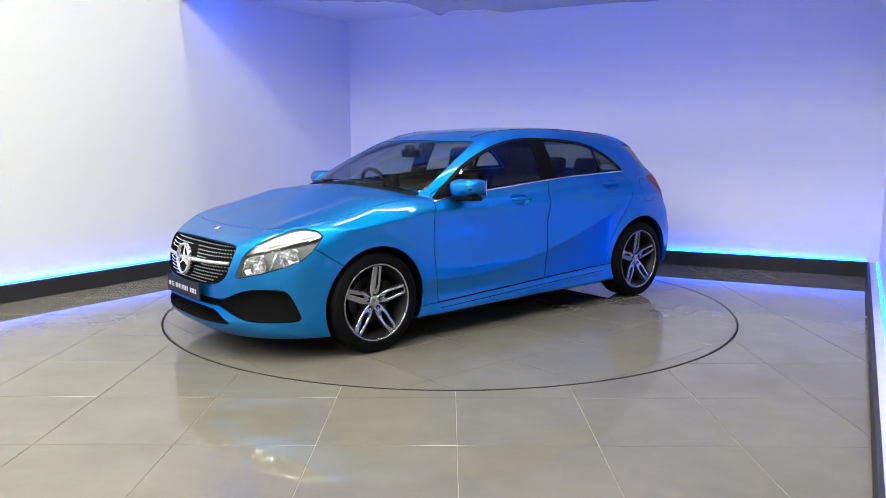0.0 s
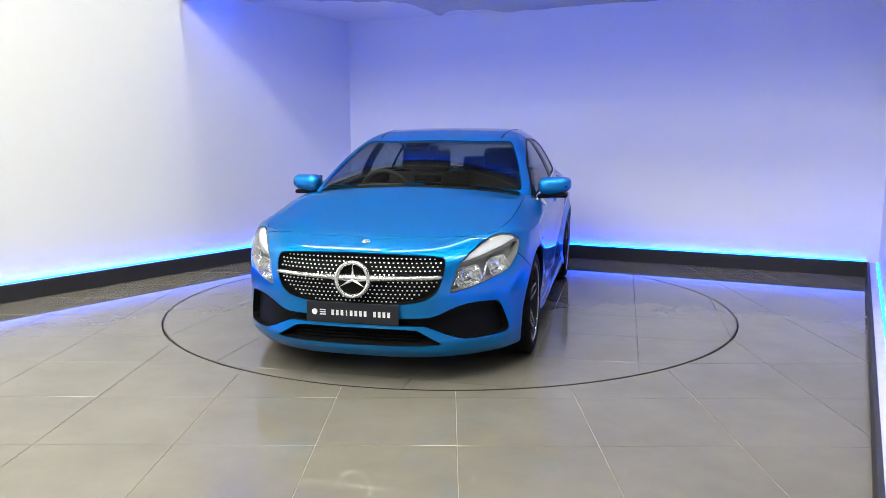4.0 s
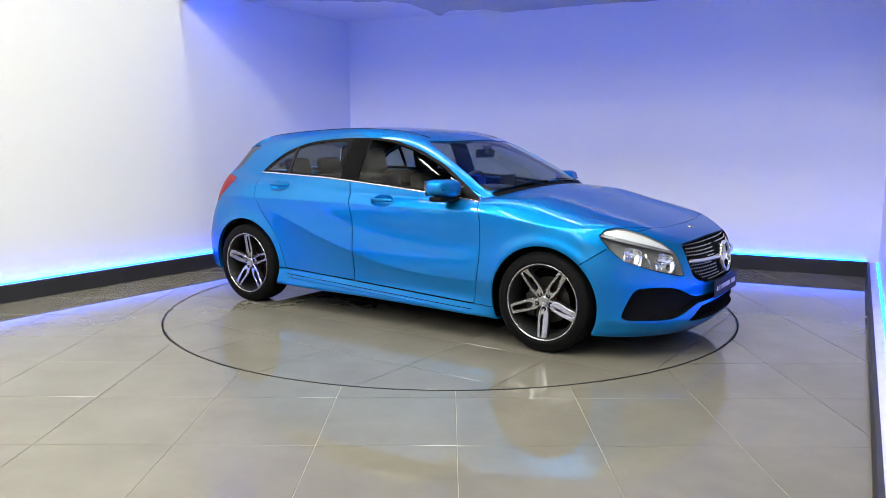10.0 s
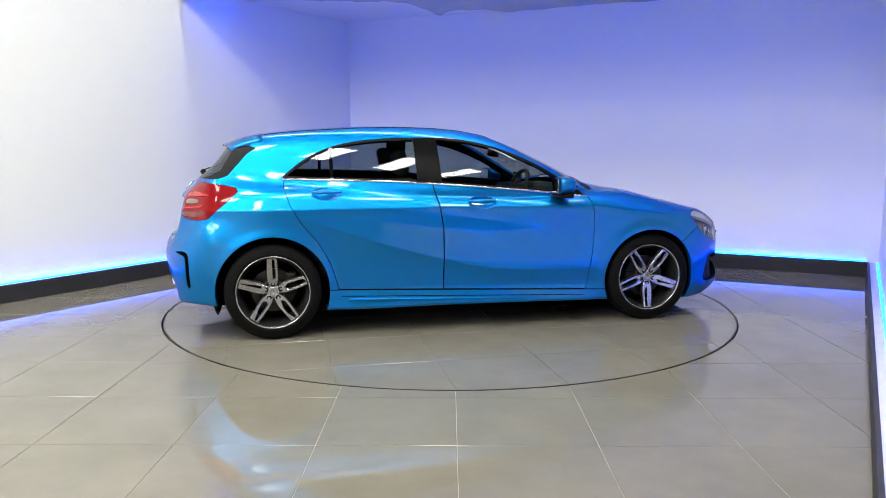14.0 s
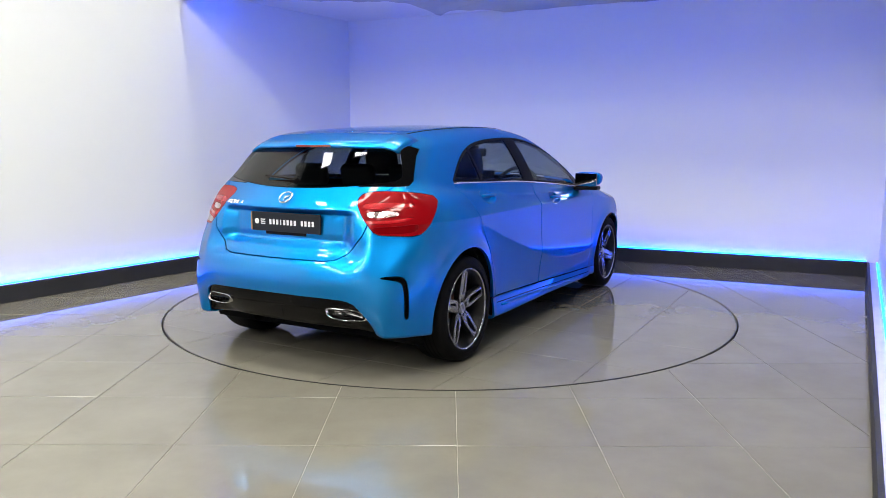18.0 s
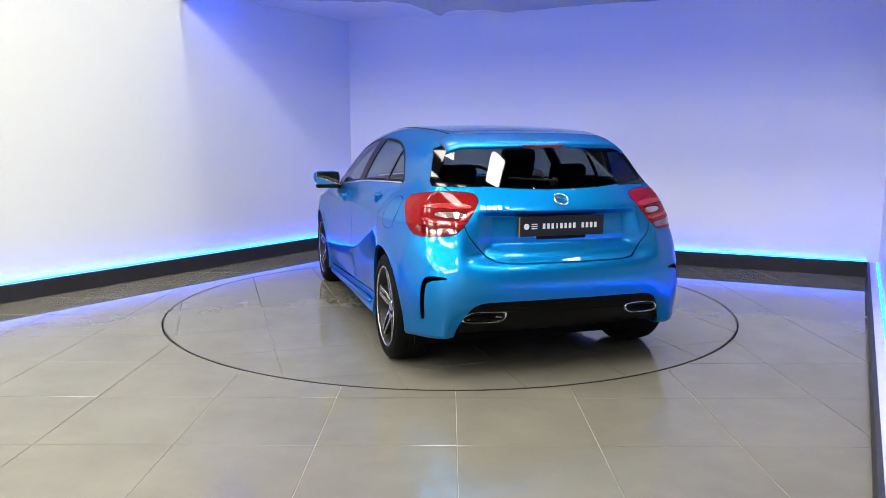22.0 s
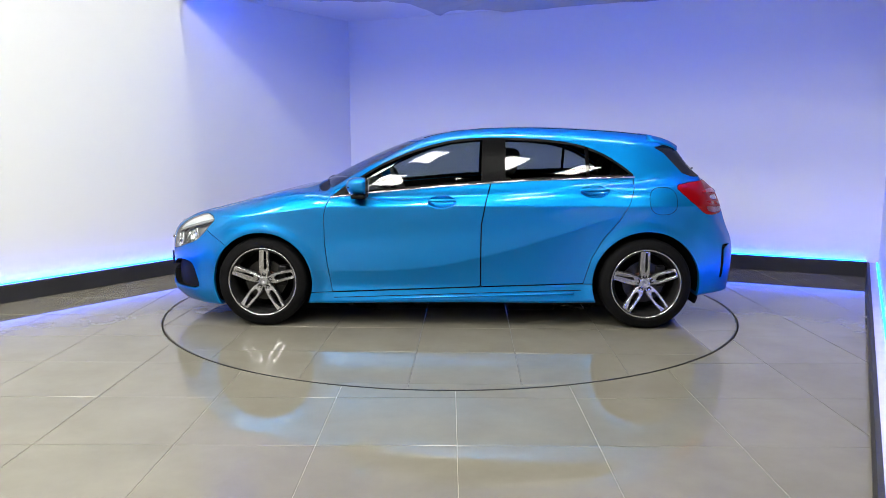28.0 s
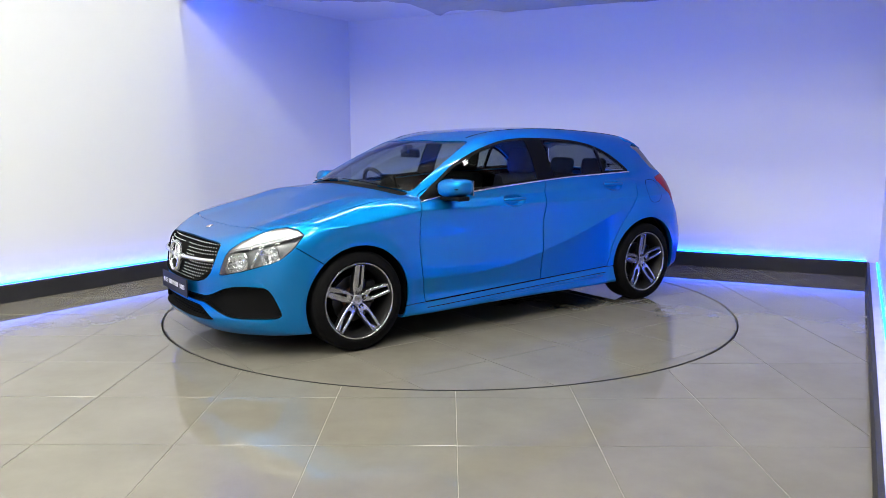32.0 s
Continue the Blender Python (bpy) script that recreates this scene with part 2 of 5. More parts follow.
def plinth(name, a, b, n, label, power=1.0):
    """A boxed skirting with a pale ledge on top and a lit strip behind its lip."""
    ob = part(name, prism([a, b, behind(b, n), behind(a, n)], 0.0, PLINTH_H - 0.012), PLINTH)
    tagged(ob, label, "plinth", kind="structure")
    lip = 0.022
    part("lip", prism([a, b, b - n * lip, a - n * lip], PLINTH_H - 0.012, PLINTH_H, 0.001), PLINTH, ob)
    part("ledge", prism([a - n * lip, b - n * lip, behind(b, n), behind(a, n)], PLINTH_H - 0.012, PLINTH_H - 0.006), LEDGE, ob,
         "scuffed pale ledge")
    strip = part("light_strip", prism([a - n * 0.078, b - n * 0.078, b - n * 0.09, a - n * 0.09], PLINTH_H - 0.006, PLINTH_H + 0.004),
                 LED_LIGHT)
    tagged(strip, "glowing blue strip light lying on the plinth ledge", "strip light", group="blue strip lights")
    d = (b - a)
    lamp = bpy.data.lights.new("strip_glow", "AREA")
    lamp.shape, lamp.size, lamp.size_y = "RECTANGLE", d.length * 0.995, 0.03
    lamp.energy, lamp.color = LED_POWER * power * d.length, LED_COLOUR
    ob2 = new("strip_glow", lamp)
    mid = (a + b) / 2 - n * 0.065
    up = Vector((0, 0, 1)) - flat(n, 0) * 0.25
    z = -up.normalized()
    x = flat(d.normalized(), 0)
    y = (-z).cross(x)
    rot = Matrix((x, y, -up.normalized())).transposed()
    if rot.determinant() < 0:
        rot = Matrix((x, -y, -up.normalized())).transposed()
    ob2.matrix_world = Matrix.Translation((mid[0], mid[1], PLINTH_H + 0.012)) @ rot.to_4x4()
    return ob


plinth("plinth_back", CORNER + ALONG_B * 0.0, CORNER_R, NORM_B, "charcoal boxed plinth along the back wall")
plinth("plinth_side", LEFT_END, CORNER, NORM_L, "charcoal boxed plinth along the side wall")
plinth("plinth_opposite", CORNER_R, STEP_R, NORM_R, "charcoal boxed plinth with a scuffed ledge", 0.35)
plinth("plinth_low_wall", STEP_R, RIGHT_END, NORM_R, "charcoal boxed plinth with a scuffed ledge along a low wall", 0.08)

# the low ceiling over the back of the bay, its front edge, and the high ceiling of the room
EDGE_L = CORNER + ALONG_L * 2.43
s_edge = 6.05
EDGE_R = EDGE_L + ALONG_B * s_edge
low = part("ceiling_low", prism([CORNER - NORM_B * 0.12 - ALONG_B * 0.1, CORNER_R - NORM_B * 0.12 + ALONG_B * 0.1, EDGE_R + ALONG_B * 0.15, EDGE_L - ALONG_B * 0.12],
                                LOW_CEIL, LOW_CEIL + 0.06), CEILING)
tagged(low, "low white ceiling of the turntable bay lit blue", "ceiling", kind="structure")
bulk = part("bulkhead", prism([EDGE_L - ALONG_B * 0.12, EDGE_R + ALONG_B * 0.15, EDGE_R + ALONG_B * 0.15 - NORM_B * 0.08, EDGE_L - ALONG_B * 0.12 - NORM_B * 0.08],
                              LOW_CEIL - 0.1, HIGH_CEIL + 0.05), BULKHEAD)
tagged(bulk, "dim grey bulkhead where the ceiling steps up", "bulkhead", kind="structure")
high = part("ceiling_high", prism([(-12, -14), (7, -14), (7, 5), (-12, 5)], HIGH_CEIL, HIGH_CEIL + 0.1), DARK_CEILING)
tagged(high, "dark painted showroom ceiling with white light panels", "ceiling", kind="structure")
# unseen walls added to close the room; wall_far is near to light the paint
for nm, a, b, out in (("wall_far", (-12, -14), (7, -14), (0, -1)), ("wall_outer", (7, -14), (7, 5), (1, 0)),
                      ("wall_end", (-12, 5), (-12, -14), (-1, 0)), ("wall_rear", (7, 5), (-12, 5), (0, 1))):
    wall(nm, Vector(a), Vector(b), Vector(out), HIGH_CEIL, "unseen plain pale grey wall added to close the room", face=UNSEEN_WALL)


# a blue strip behind the foot of the bulkhead washes the low ceiling
glow = bpy.data.lights.new("cove_glow", "AREA")
glow.shape, glow.size, glow.size_y = "RECTANGLE", 5.8, 0.03
glow.energy, glow.color = LED_POWER * 5.8 * 2.4, LED_COLOUR
cove = new("cove_glow", glow)
cove_mid = EDGE_L + ALONG_B * (s_edge / 2) - NORM_B * 0.11
cove.matrix_world = (Matrix.Translation((cove_mid.x, cove_mid.y, LOW_CEIL - 0.09))
                     @ Matrix.Rotation(math.atan2(ALONG_B[1], ALONG_B[0]), 4, "Z") @ Matrix.Rotation(radians(112), 4, "X"))
strip = part("light_strip", prism([EDGE_L + ALONG_B * 0.05 - NORM_B * 0.081, EDGE_R - ALONG_B * 0.05 - NORM_B * 0.081,
                                   EDGE_R - ALONG_B * 0.05 - NORM_B * 0.095, EDGE_L + ALONG_B * 0.05 - NORM_B * 0.095], LOW_CEIL - 0.07, LOW_CEIL - 0.05), LED_LIGHT)
tagged(strip, "glowing blue strip light behind the bulkhead", "strip light", group="blue strip lights")


def slack_sheet():
    """A loosely hung sheet under the low ceiling, its rear edge free and uneven."""
    edge = [(-2.0, 2.10), (-1.0, 2.17), (-0.47, 2.26), (-0.32, 2.6), (-0.13, 2.9), (0.08, 2.76), (0.67, 2.84), (1.28, 2.62), (2.17, 2.42), (3.0, 2.2)]
    rng = random.Random(4)
    waves = [(rng.uniform(3, 16), rng.uniform(-9, 9), rng.uniform(0, 6), rng.uniform(0.001, 0.004)) for _ in range(9)]
    bm = bmesh.new()
    grid = []
    for x in np.linspace(-1.9, 2.95, 90):
        back = float(np.interp(x, [e[0] for e in edge], [e[1] for e in edge])) + 0.02 * math.sin(31 * x)
        row = []
        for k in range(26):
            y = back - 1.3 * (k / 25) ** 1.3
            z = LOW_CEIL - 0.022 + sum(a * math.sin(fx * x + fy * y + ph) for fx, fy, ph, a in waves)
            z -= 0.035 * max(0.0, 1 - abs(x + 0.1 - 0.5 * (back - y)) / 0.12) * (1 if k < 14 else 0.3)
            row.append(bm.verts.new((x, y, min(z, LOW_CEIL - 0.004))))
        grid.append(row)
    for a, b in zip(grid, grid[1:]):
        for k in range(25):
            bm.faces.new((a[k], b[k], b[k + 1], a[k + 1]))
    bmesh.ops.solidify(bm, geom=bm.faces[:], thickness=0.0015)
    bmesh.ops.recalc_face_normals(bm, faces=bm.faces[:])
    return tagged(part("ceiling_sheet", bm, SHEET, smooth=True), "slack creased silvery sheet hung under the low ceiling", "plastic sheet")


slack_sheet()


# ---- lamps in the high ceiling ----
def ceiling_light(x, y, sx=0.6, sy=0.6):
    base = new("ceiling_light")
    base.matrix_world = pose(x, y, HIGH_CEIL, 0, 0, math.degrees(math.atan2(ALONG_B[1], ALONG_B[0])))
    bm = bmesh.new()
    for px, py, w, d in ((0, sy / 2, sx + 0.03, 0.02), (0, -sy / 2, sx + 0.03, 0.02), (sx / 2, 0, 0.02, sy), (-sx / 2, 0, 0.02, sy)):
        box(w, d, 0.02, Matrix.Translation((px, py, -0.010)), bm=bm)
    part("frame", bm, WHITE, base)
    part("diffuser", box(sx - 0.02, sy - 0.02, 0.012, Matrix.Translation((0, 0, -0.009))), PANEL_LIGHT, base, "glowing white diffuser")
    return tagged(base, "oblong white light panel set in the ceiling" if sy > 0.2 else "long slim white light fitting on the ceiling", "ceiling light", group="ceiling light panels")


def at_edge(along, dist):
    p = EDGE_L + ALONG_B * along + NORM_B * dist
    return p.x, p.y


# rows of lamps along the bay: distance from the bulkhead, first place, count, width, depth
for dist, first, count, sx, sy in ((0.14, 0.8, 4, 1.3, 0.16), (3.0, 0.6, 5, 0.45, 1.0), (5.4, 0.6, 4, 0.5, 1.2), (7.8, 0.6, 3, 0.6, 1.2), (10.2, 0.6, 3, 0.6, 1.2),
                                   (12.6, 0.6, 3, 0.6, 1.2)):
    for k in range(count):
        ceiling_light(*at_edge(first + 1.45 * k, dist), sx, sy)

# ---- the floor: grout bed, tiles, the round platform ----
def polar_floor(name, r0, segs=160):
    """A slab of floor with a round hole for the platform."""
    bm = bmesh.new()
    inner, outer = [], []
    for i in range(segs):
        a = 2 * math.pi * i / segs
        c, s = math.cos(a), math.sin(a)
        inner.append(bm.verts.new((r0 * c, r0 * s, -0.003)))
        k = 23.0 / max(abs(c), abs(s))
        outer.append(bm.verts.new((k * c, k * s, -0.003)))
    low_in = [bm.verts.new((v.co.x, v.co.y, -0.12)) for v in inner]
    for i in range(segs):
        j = (i + 1) % segs
        bm.faces.new((inner[i], outer[i], outer[j], inner[j]))
        bm.faces.new((inner[j], low_in[j], low_in[i], inner[i]))
    return part(name, bm, GROUT)


floor = polar_floor("floor", TABLE_R + 0.006)
tagged(floor, "polished grey porcelain tile floor with pale joints", "floor", kind="structure")
pit = part("pit", prism([(-2.4, -2.4), (2.4, -2.4), (2.4, 2.4), (-2.4, 2.4)], -0.2, -0.13), DARK)
tagged(pit, "dark pit under the turntable", "pit", kind="structure")


def clip_poly(poly, keep):
    """Keeps the part of a polygon where keep(p) >= 0 (keep is linear)."""
    out = []
    for i, a in enumerate(poly):
        b = poly[(i + 1) % len(poly)]
        ka, kb = keep(a), keep(b)
        if ka >= 0:
            out.append(a)
        if (ka >= 0) != (kb >= 0):
            t = ka / (ka - kb)
            out.append((a[0] + (b[0] - a[0]) * t, a[1] + (b[1] - a[1]) * t))
    return out


def slab(poly, bevel=0.0012):
    """A tile: flat top, small sloping edge, sides down to the bed."""
    bm = bmesh.new()
    c = Vector((sum(p[0] for p in poly) / len(poly), sum(p[1] for p in poly) / len(poly)))
    top, mid, bot = [], [], []
    for p in poly:
        d = Vector(p) - c
        q = c + d * (1 - bevel / max(d.length, 0.01) * 1.4)
        top.append(bm.verts.new((q.x, q.y, 0)))
        mid.append(bm.verts.new((p[0], p[1], -bevel)))
        bot.append(bm.verts.new((p[0], p[1], -0.01)))
    bm.faces.new(top)
    n = len(poly)
    for i in range(n):
        j = (i + 1) % n
        bm.faces.new((mid[i], mid[j], top[j], top[i]))
        bm.faces.new((bot[i], bot[j], mid[j], mid[i]))
    bmesh.ops.recalc_face_normals(bm, faces=bm.faces[:])
    return bm


def outside_disc(poly, r):
    """A tile's outline with the disc bitten out, as a loop with the arc; None if it lies inside."""
    fine = []
    for i, a in enumerate(poly):
        b = poly[(i + 1) % len(poly)]
        for k in range(60):
            t = k / 60
            fine.append((a[0] + (b[0] - a[0]) * t, a[1] + (b[1] - a[1]) * t))
    ins = [math.hypot(*p) < r for p in fine]
    if all(ins):
        return None
    if not any(ins):
        return poly
    n = len(fine)
    start = next(i for i in range(n) if ins[i - 1] and not ins[i])
    loop = []
    i = start
    while not ins[i % n] and i < start + n:
        loop.append(fine[i % n])
        i += 1
    a0 = math.atan2(loop[-1][1], loop[-1][0])
    a1 = math.atan2(loop[0][1], loop[0][0])
    da = (a1 - a0 + math.pi) % (2 * math.pi) - math.pi
    corner_ids = [p for p in loop if any(math.hypot(p[0] - c[0], p[1] - c[1]) < 1e-6 for c in poly)]
    arc = [(r * math.cos(a0 + da * k / 8), r * math.sin(a0 + da * k / 8)) for k in range(9)]
    return corner_ids + arc if len(corner_ids) >= 1 else None


def floor_tiles():
    """Square tiles in straight rows, cut round the platform and along the walls; the far ones are one mesh."""
    gap = 0.0018
    x0, y0 = 0.035, -2.94
    rest = bmesh.new()
    shared = None
    count = 0
    for i in range(-14, 11):
        for j in range(-13, 11):
            a, b = x0 + i * SEAM, y0 + j * SEAM
            poly = [(a + gap, b + gap), (a + SEAM - gap, b + gap), (a + SEAM - gap, b + SEAM - gap), (a + gap, b + SEAM - gap)]
            cx, cy = a + SEAM / 2, b + SEAM / 2
            whole = len(poly)
            for base, n in ((CORNER, NORM_B), (CORNER, NORM_L), (CORNER_R, NORM_R)):
                if base is CORNER_R and cy < RIGHT_END.y + 0.3:
                    continue
                if poly:
                    poly = clip_poly(poly, lambda p: (p[0] - base.x) * n.x + (p[1] - base.y) * n.y)
            if len(poly) < 3:
                continue
            area = abs(sum(p[0] * q[1] - q[0] * p[1] for p, q in zip(poly, poly[1:] + poly[:1]))) / 2
            if area < 0.002:
                continue
            cut_round = min(math.hypot(*p) for p in poly) < TABLE_R + 0.4
            full = area > SEAM * SEAM * 0.985
            if cut_round:
                res = outside_disc(poly, TABLE_R + 0.007)
                if res is None or len(res) < 3:
                    continue
                full = full and res is poly
                poly = res
            near = math.hypot(cx, cy + 2.0) < 5.2
            if not near:
                bm = slab(poly)
                tmp = bpy.data.meshes.new("tmp")
                bm.to_mesh(tmp)
                rest.from_mesh(tmp)
                bm.free()
                bpy.data.meshes.remove(tmp)
                continue
            if full:
                if shared is None:
                    h = SEAM / 2 - gap
                    tile = part("tile", slab([(-h, -h), (h, -h), (h, h), (-h, h)]), TILE, floor)
                    shared = tile.data
                else:
                    tile = new("tile", shared)
                    tile.parent = floor
                tile.location = (cx, cy, 0)
            else:
                part("tile", slab(poly), TILE, floor)
            count += 1
    ob = part("far_tile", rest, TILE, floor)
    tagged(ob, kind="stuff")


def platform():
    """The round turntable: a steel-edged disc faced with the same tiles."""
    base = new("turntable")
    tagged(base, "round turntable faced with polished grey tiles", "turntable")
    r = TABLE_R - 0.006
    segs = 160
    bm = bmesh.new()
    bmesh.ops.create_circle(bm, cap_ends=True, radius=r, segments=segs, matrix=Matrix.Translation((0, 0, -0.003)))
    ex = bmesh.ops.extrude_face_region(bm, geom=bm.faces[:])
    bmesh.ops.translate(bm, verts=[g for g in ex["geom"] if isinstance(g, bmesh.types.BMVert)], vec=(0, 0, -0.1))
    bmesh.ops.recalc_face_normals(bm, faces=bm.faces[:])
    part("bed", bm, TABLE_GROUT, base)
    part("rim", lathe([(r, -0.1), (r, 0.0), (r - 0.004, 0.0005), (r - 0.004, -0.1)], segs, "z"), STEEL_RIM, base)
    gap = 0.0018
    ring = [(math.cos(2 * math.pi * k / 96) * (r - 0.006), math.sin(2 * math.pi * k / 96) * (r - 0.006)) for k in range(96)]
    shared = None
    for i in range(-5, 5):
        for j in range(-5, 5):
            a, b = (i + 0.27) * SEAM, (j + 0.4) * SEAM
            h = SEAM - gap
            corners = [(a + gap, b + gap), (a + h, b + gap), (a + h, b + h), (a + gap, b + h)]
            if max(math.hypot(*c) for c in corners) < r - 0.007:
                if shared is None:
                    k = SEAM / 2 - gap
                    tile = part("tile", slab([(-k, -k), (k, -k), (k, k), (-k, k)]), TILE, base)
                    shared = tile.data
                else:
                    tile = new("tile", shared)
                    tile.parent = base
                tile.location = (a + SEAM / 2, b + SEAM / 2, 0)
                continue
            poly = ring
            for fn in (lambda p: p[0] - a - gap, lambda p: a + h - p[0], lambda p: p[1] - b - gap, lambda p: b + h - p[1]):
                poly = clip_poly(poly, fn) if len(poly) >= 3 else []
            if len(poly) >= 3:
                area = abs(sum(p[0] * q[1] - q[0] * p[1] for p, q in zip(poly, poly[1:] + poly[:1]))) / 2
                if area > 0.002:
                    part("tile", slab(poly), TILE, base)
    return base


table = platform()
floor_tiles()
# ---- the car's skin: one smooth field, x forward, y to its left, z up, origin between the axles on the ground ----
def curve(*knots):
    """A smooth function through (x, value) knots."""
    xs = np.array([k[0] for k in knots], float)
    ys = np.array([k[1] for k in knots], float)
    m = np.gradient(ys, xs)

    def f(x):
        x = np.clip(x, xs[0], xs[-1])
        i = np.clip(np.searchsorted(xs, x) - 1, 0, len(xs) - 2)
        h = xs[i + 1] - xs[i]
        t = (x - xs[i]) / h
        return ((2 * t ** 3 - 3 * t * t + 1) * ys[i] + (t ** 3 - 2 * t * t + t) * h * m[i]
                + (3 * t * t - 2 * t ** 3) * ys[i + 1] + (t ** 3 - t * t) * h * m[i + 1])
    return f


def smax(a, b, k):
    return np.maximum(a, b) + np.maximum(k - np.abs(a - b), 0) ** 2 / (4 * k)


def smin(a, b, k):
    return -smax(-a, -b, k)


def step(a, b, x):
    t = np.clip((x - a) / (b - a), 0, 1)
    return t * t * (3 - 2 * t)


def softplus(x, k):
    return np.where(x > k, x, np.where(x < -k, 0, (x + k) ** 2 / (4 * k)))


AXLE, WHEEL_Z = 1.3495, 0.318
HANDLES = ((0.075, 0.893), (-0.985, 0.966))
half_width = curve((-2.2, 0.80), (-1.9, 0.845), (-1.6, 0.876), (-1.35, 0.888), (-0.9, 0.882), (0.0, 0.878), (0.9, 0.884), (1.35, 0.888),
                   (1.6, 0.872), (1.85, 0.845), (2.2, 0.80))
deck = curve((-2.2, 0.95), (-1.95, 1.01), (-1.75, 1.045), (-1.3, 1.07), (-0.5, 1.048), (0.05, 1.012), (0.55, 0.985), (0.85, 0.998), (1.0, 1.002),
             (1.15, 0.972), (1.45, 0.894), (1.68, 0.838), (1.92, 0.775), (2.05, 0.728), (2.13, 0.69), (2.3, 0.6))
nose = curve((0.05, 2.06), (0.14, 2.13), (0.19, 2.19), (0.24, 2.215), (0.285, 2.208), (0.36, 2.200), (0.5, 2.204), (0.6, 2.194), (0.7, 2.160), (0.8, 2.080), (1.0, 1.9))
undercut = curve((0.05, 0.26), (0.1, 0.22), (0.2, 0.13), (0.3, 0.06), (0.40, 0.01), (0.48, 0.0), (1.4, 0.0))
tail = curve((0.1, -1.95), (0.2, -2.0), (0.3, -2.05), (0.45, -2.088), (0.58, -2.082), (0.645, -2.05), (0.69, -1.995), (0.8, -1.985), (0.905, -1.968),
             (0.94, -1.955), (1.02, -1.885), (1.1, -1.80), (1.3, -1.62))
tail_flow = curve((0.1, -2.07), (0.3, -2.085), (0.45, -2.095), (0.6, -2.075), (0.75, -2.03), (0.9, -1.975), (1.02, -1.885), (1.1, -1.80), (1.3, -1.62))
tail_bow = curve((0.1, 0.36), (0.6, 0.36), (0.75, 0.42), (1.1, 0.46))
keel = curve((-2.2, 0.252), (-1.8, 0.24), (-1.55, 0.215), (-0.95, 0.182), (0.0, 0.178), (0.95, 0.165), (1.7, 0.14), (2.2, 0.13))
swoop = curve((-1.4, 0.86), (-1.15, 0.80), (-0.85, 0.70), (-0.5, 0.585), (-0.2, 0.505), (0.1, 0.44), (0.4, 0.41), (0.8, 0.405), (1.2, 0.42))
roofline = curve((-1.85, 1.235), (-1.66, 1.30), (-1.45, 1.358), (-1.23, 1.388), (-1.0, 1.405), (-0.8, 1.416), (-0.585, 1.422), (-0.37, 1.420),
                 (-0.15, 1.409), (0.06, 1.388), (0.22, 1.358), (0.40, 1.302), (0.67, 1.188), (0.88, 1.083), (1.05, 0.988), (1.3, 0.83), (1.6, 0.6))
cabin_side = curve((0.7, 0.78), (0.85, 0.808), (0.95, 0.824), (1.05, 0.79), (1.15, 0.742), (1.25, 0.682), (1.33, 0.622), (1.42, 0.54), (1.5, 0.45))
cabin_plan = curve((-2.0, -0.18), (-1.7, -0.125), (-1.4, -0.07), (-1.0, -0.028), (-0.5, 0.0), (0.0, 0.003), (0.5, -0.012), (0.95, -0.04), (1.3, -0.08))
hatch_line = curve((0.7, -1.70), (0.9, -1.80), (1.05, -1.82), (1.18, -1.722), (1.29, -1.638), (1.4, -1.55))


def field(x, y, z):
    """Below zero inside the car's body."""
    y = np.abs(y)
    door = step(-1.35, -0.85, x) * (1 - step(0.75, 1.15, x))
    crease = 0.862 - 0.075 * step(0.75, 1.6, x)
    zf = swoop(x)
    off = -(0.49 + 0.30 * step(0.85, 1.25, x)) * softplus(z - crease, 0.005) - 0.07 * step(-1.35, -1.95, x) * step(0.62, 0.85, z)
    off = off + door * (-0.009 * np.exp(-((z - (zf + 0.845) / 2 - 0.02) / 0.12) ** 2) - 0.034 * (1 - np.exp(-softplus(zf - z, 0.008) / 0.13)) + 0.25 * softplus(0.30 - z, 0.02))
    off = off - (1 - door) * 0.12 * softplus(0.52 - z, 0.12)
    for ax in (AXLE, -AXLE):
        r = np.sqrt((x - ax) ** 2 + (z - WHEEL_Z) ** 2)
        off = off + 0.016 * np.exp(-((r - 0.37) / 0.045) ** 2) * 0.8
    for hx, hz in HANDLES:
        off = off - 0.036 * (1 - step(0.55, 1.0, ((x - hx) / 0.098) ** 2 + ((z - hz + 0.004) / 0.043) ** 2))
    skin = y - (half_width(x) + off)
    top = z - (deck(x) - (0.10 - 0.08 * step(0.95, 1.3, x)) * y * y + 0.012 * np.exp(-((y - 0.56) / 0.10) ** 2) * step(1.0, 1.4, x) * (1 - step(1.8, 2.05, x)))
    low = smax(skin, top * 0.95, 0.075 + 0.06 * step(0.95, 1.35, x))
    low = smax(low, x - (nose(z) - 0.76 * y ** 3.1), 0.07)
    hollow = 0.06 * (1 - step(0.38, 0.50, y)) * step(0.70, 0.765, z) * (1 - step(0.90, 0.935, z))
    flow = step(0.44, 0.62, y)
    low = smax(low, (tail(z) * (1 - flow) + tail_flow(z) * flow + hollow + undercut(z) * (1 - step(0.57, 0.70, y)) + tail_bow(z) * y ** 3) - x, 0.06 + 0.10 * (1 - step(0.60, 0.76, z)) * step(0.40, 0.60, y))
    low = smax(low, keel(x) - z, 0.03)
    u = x + 0.28 * y * y * step(-0.3, 0.5, x)
    roof = (z - (roofline(u) - 0.06 * y * y)) * 0.88
    side = y - (cabin_side(z) + cabin_plan(x))
    cab = smax(roof, side, 0.085)
    cab = smax(cab, (hatch_line(z) + 0.22 * y * y - x) * 0.75, 0.03)
    cab = np.maximum(cab, 0.75 - z)
    k = 0.014 + 0.10 * step(-1.15, -1.6, x)
    return smin(low, cab, k)


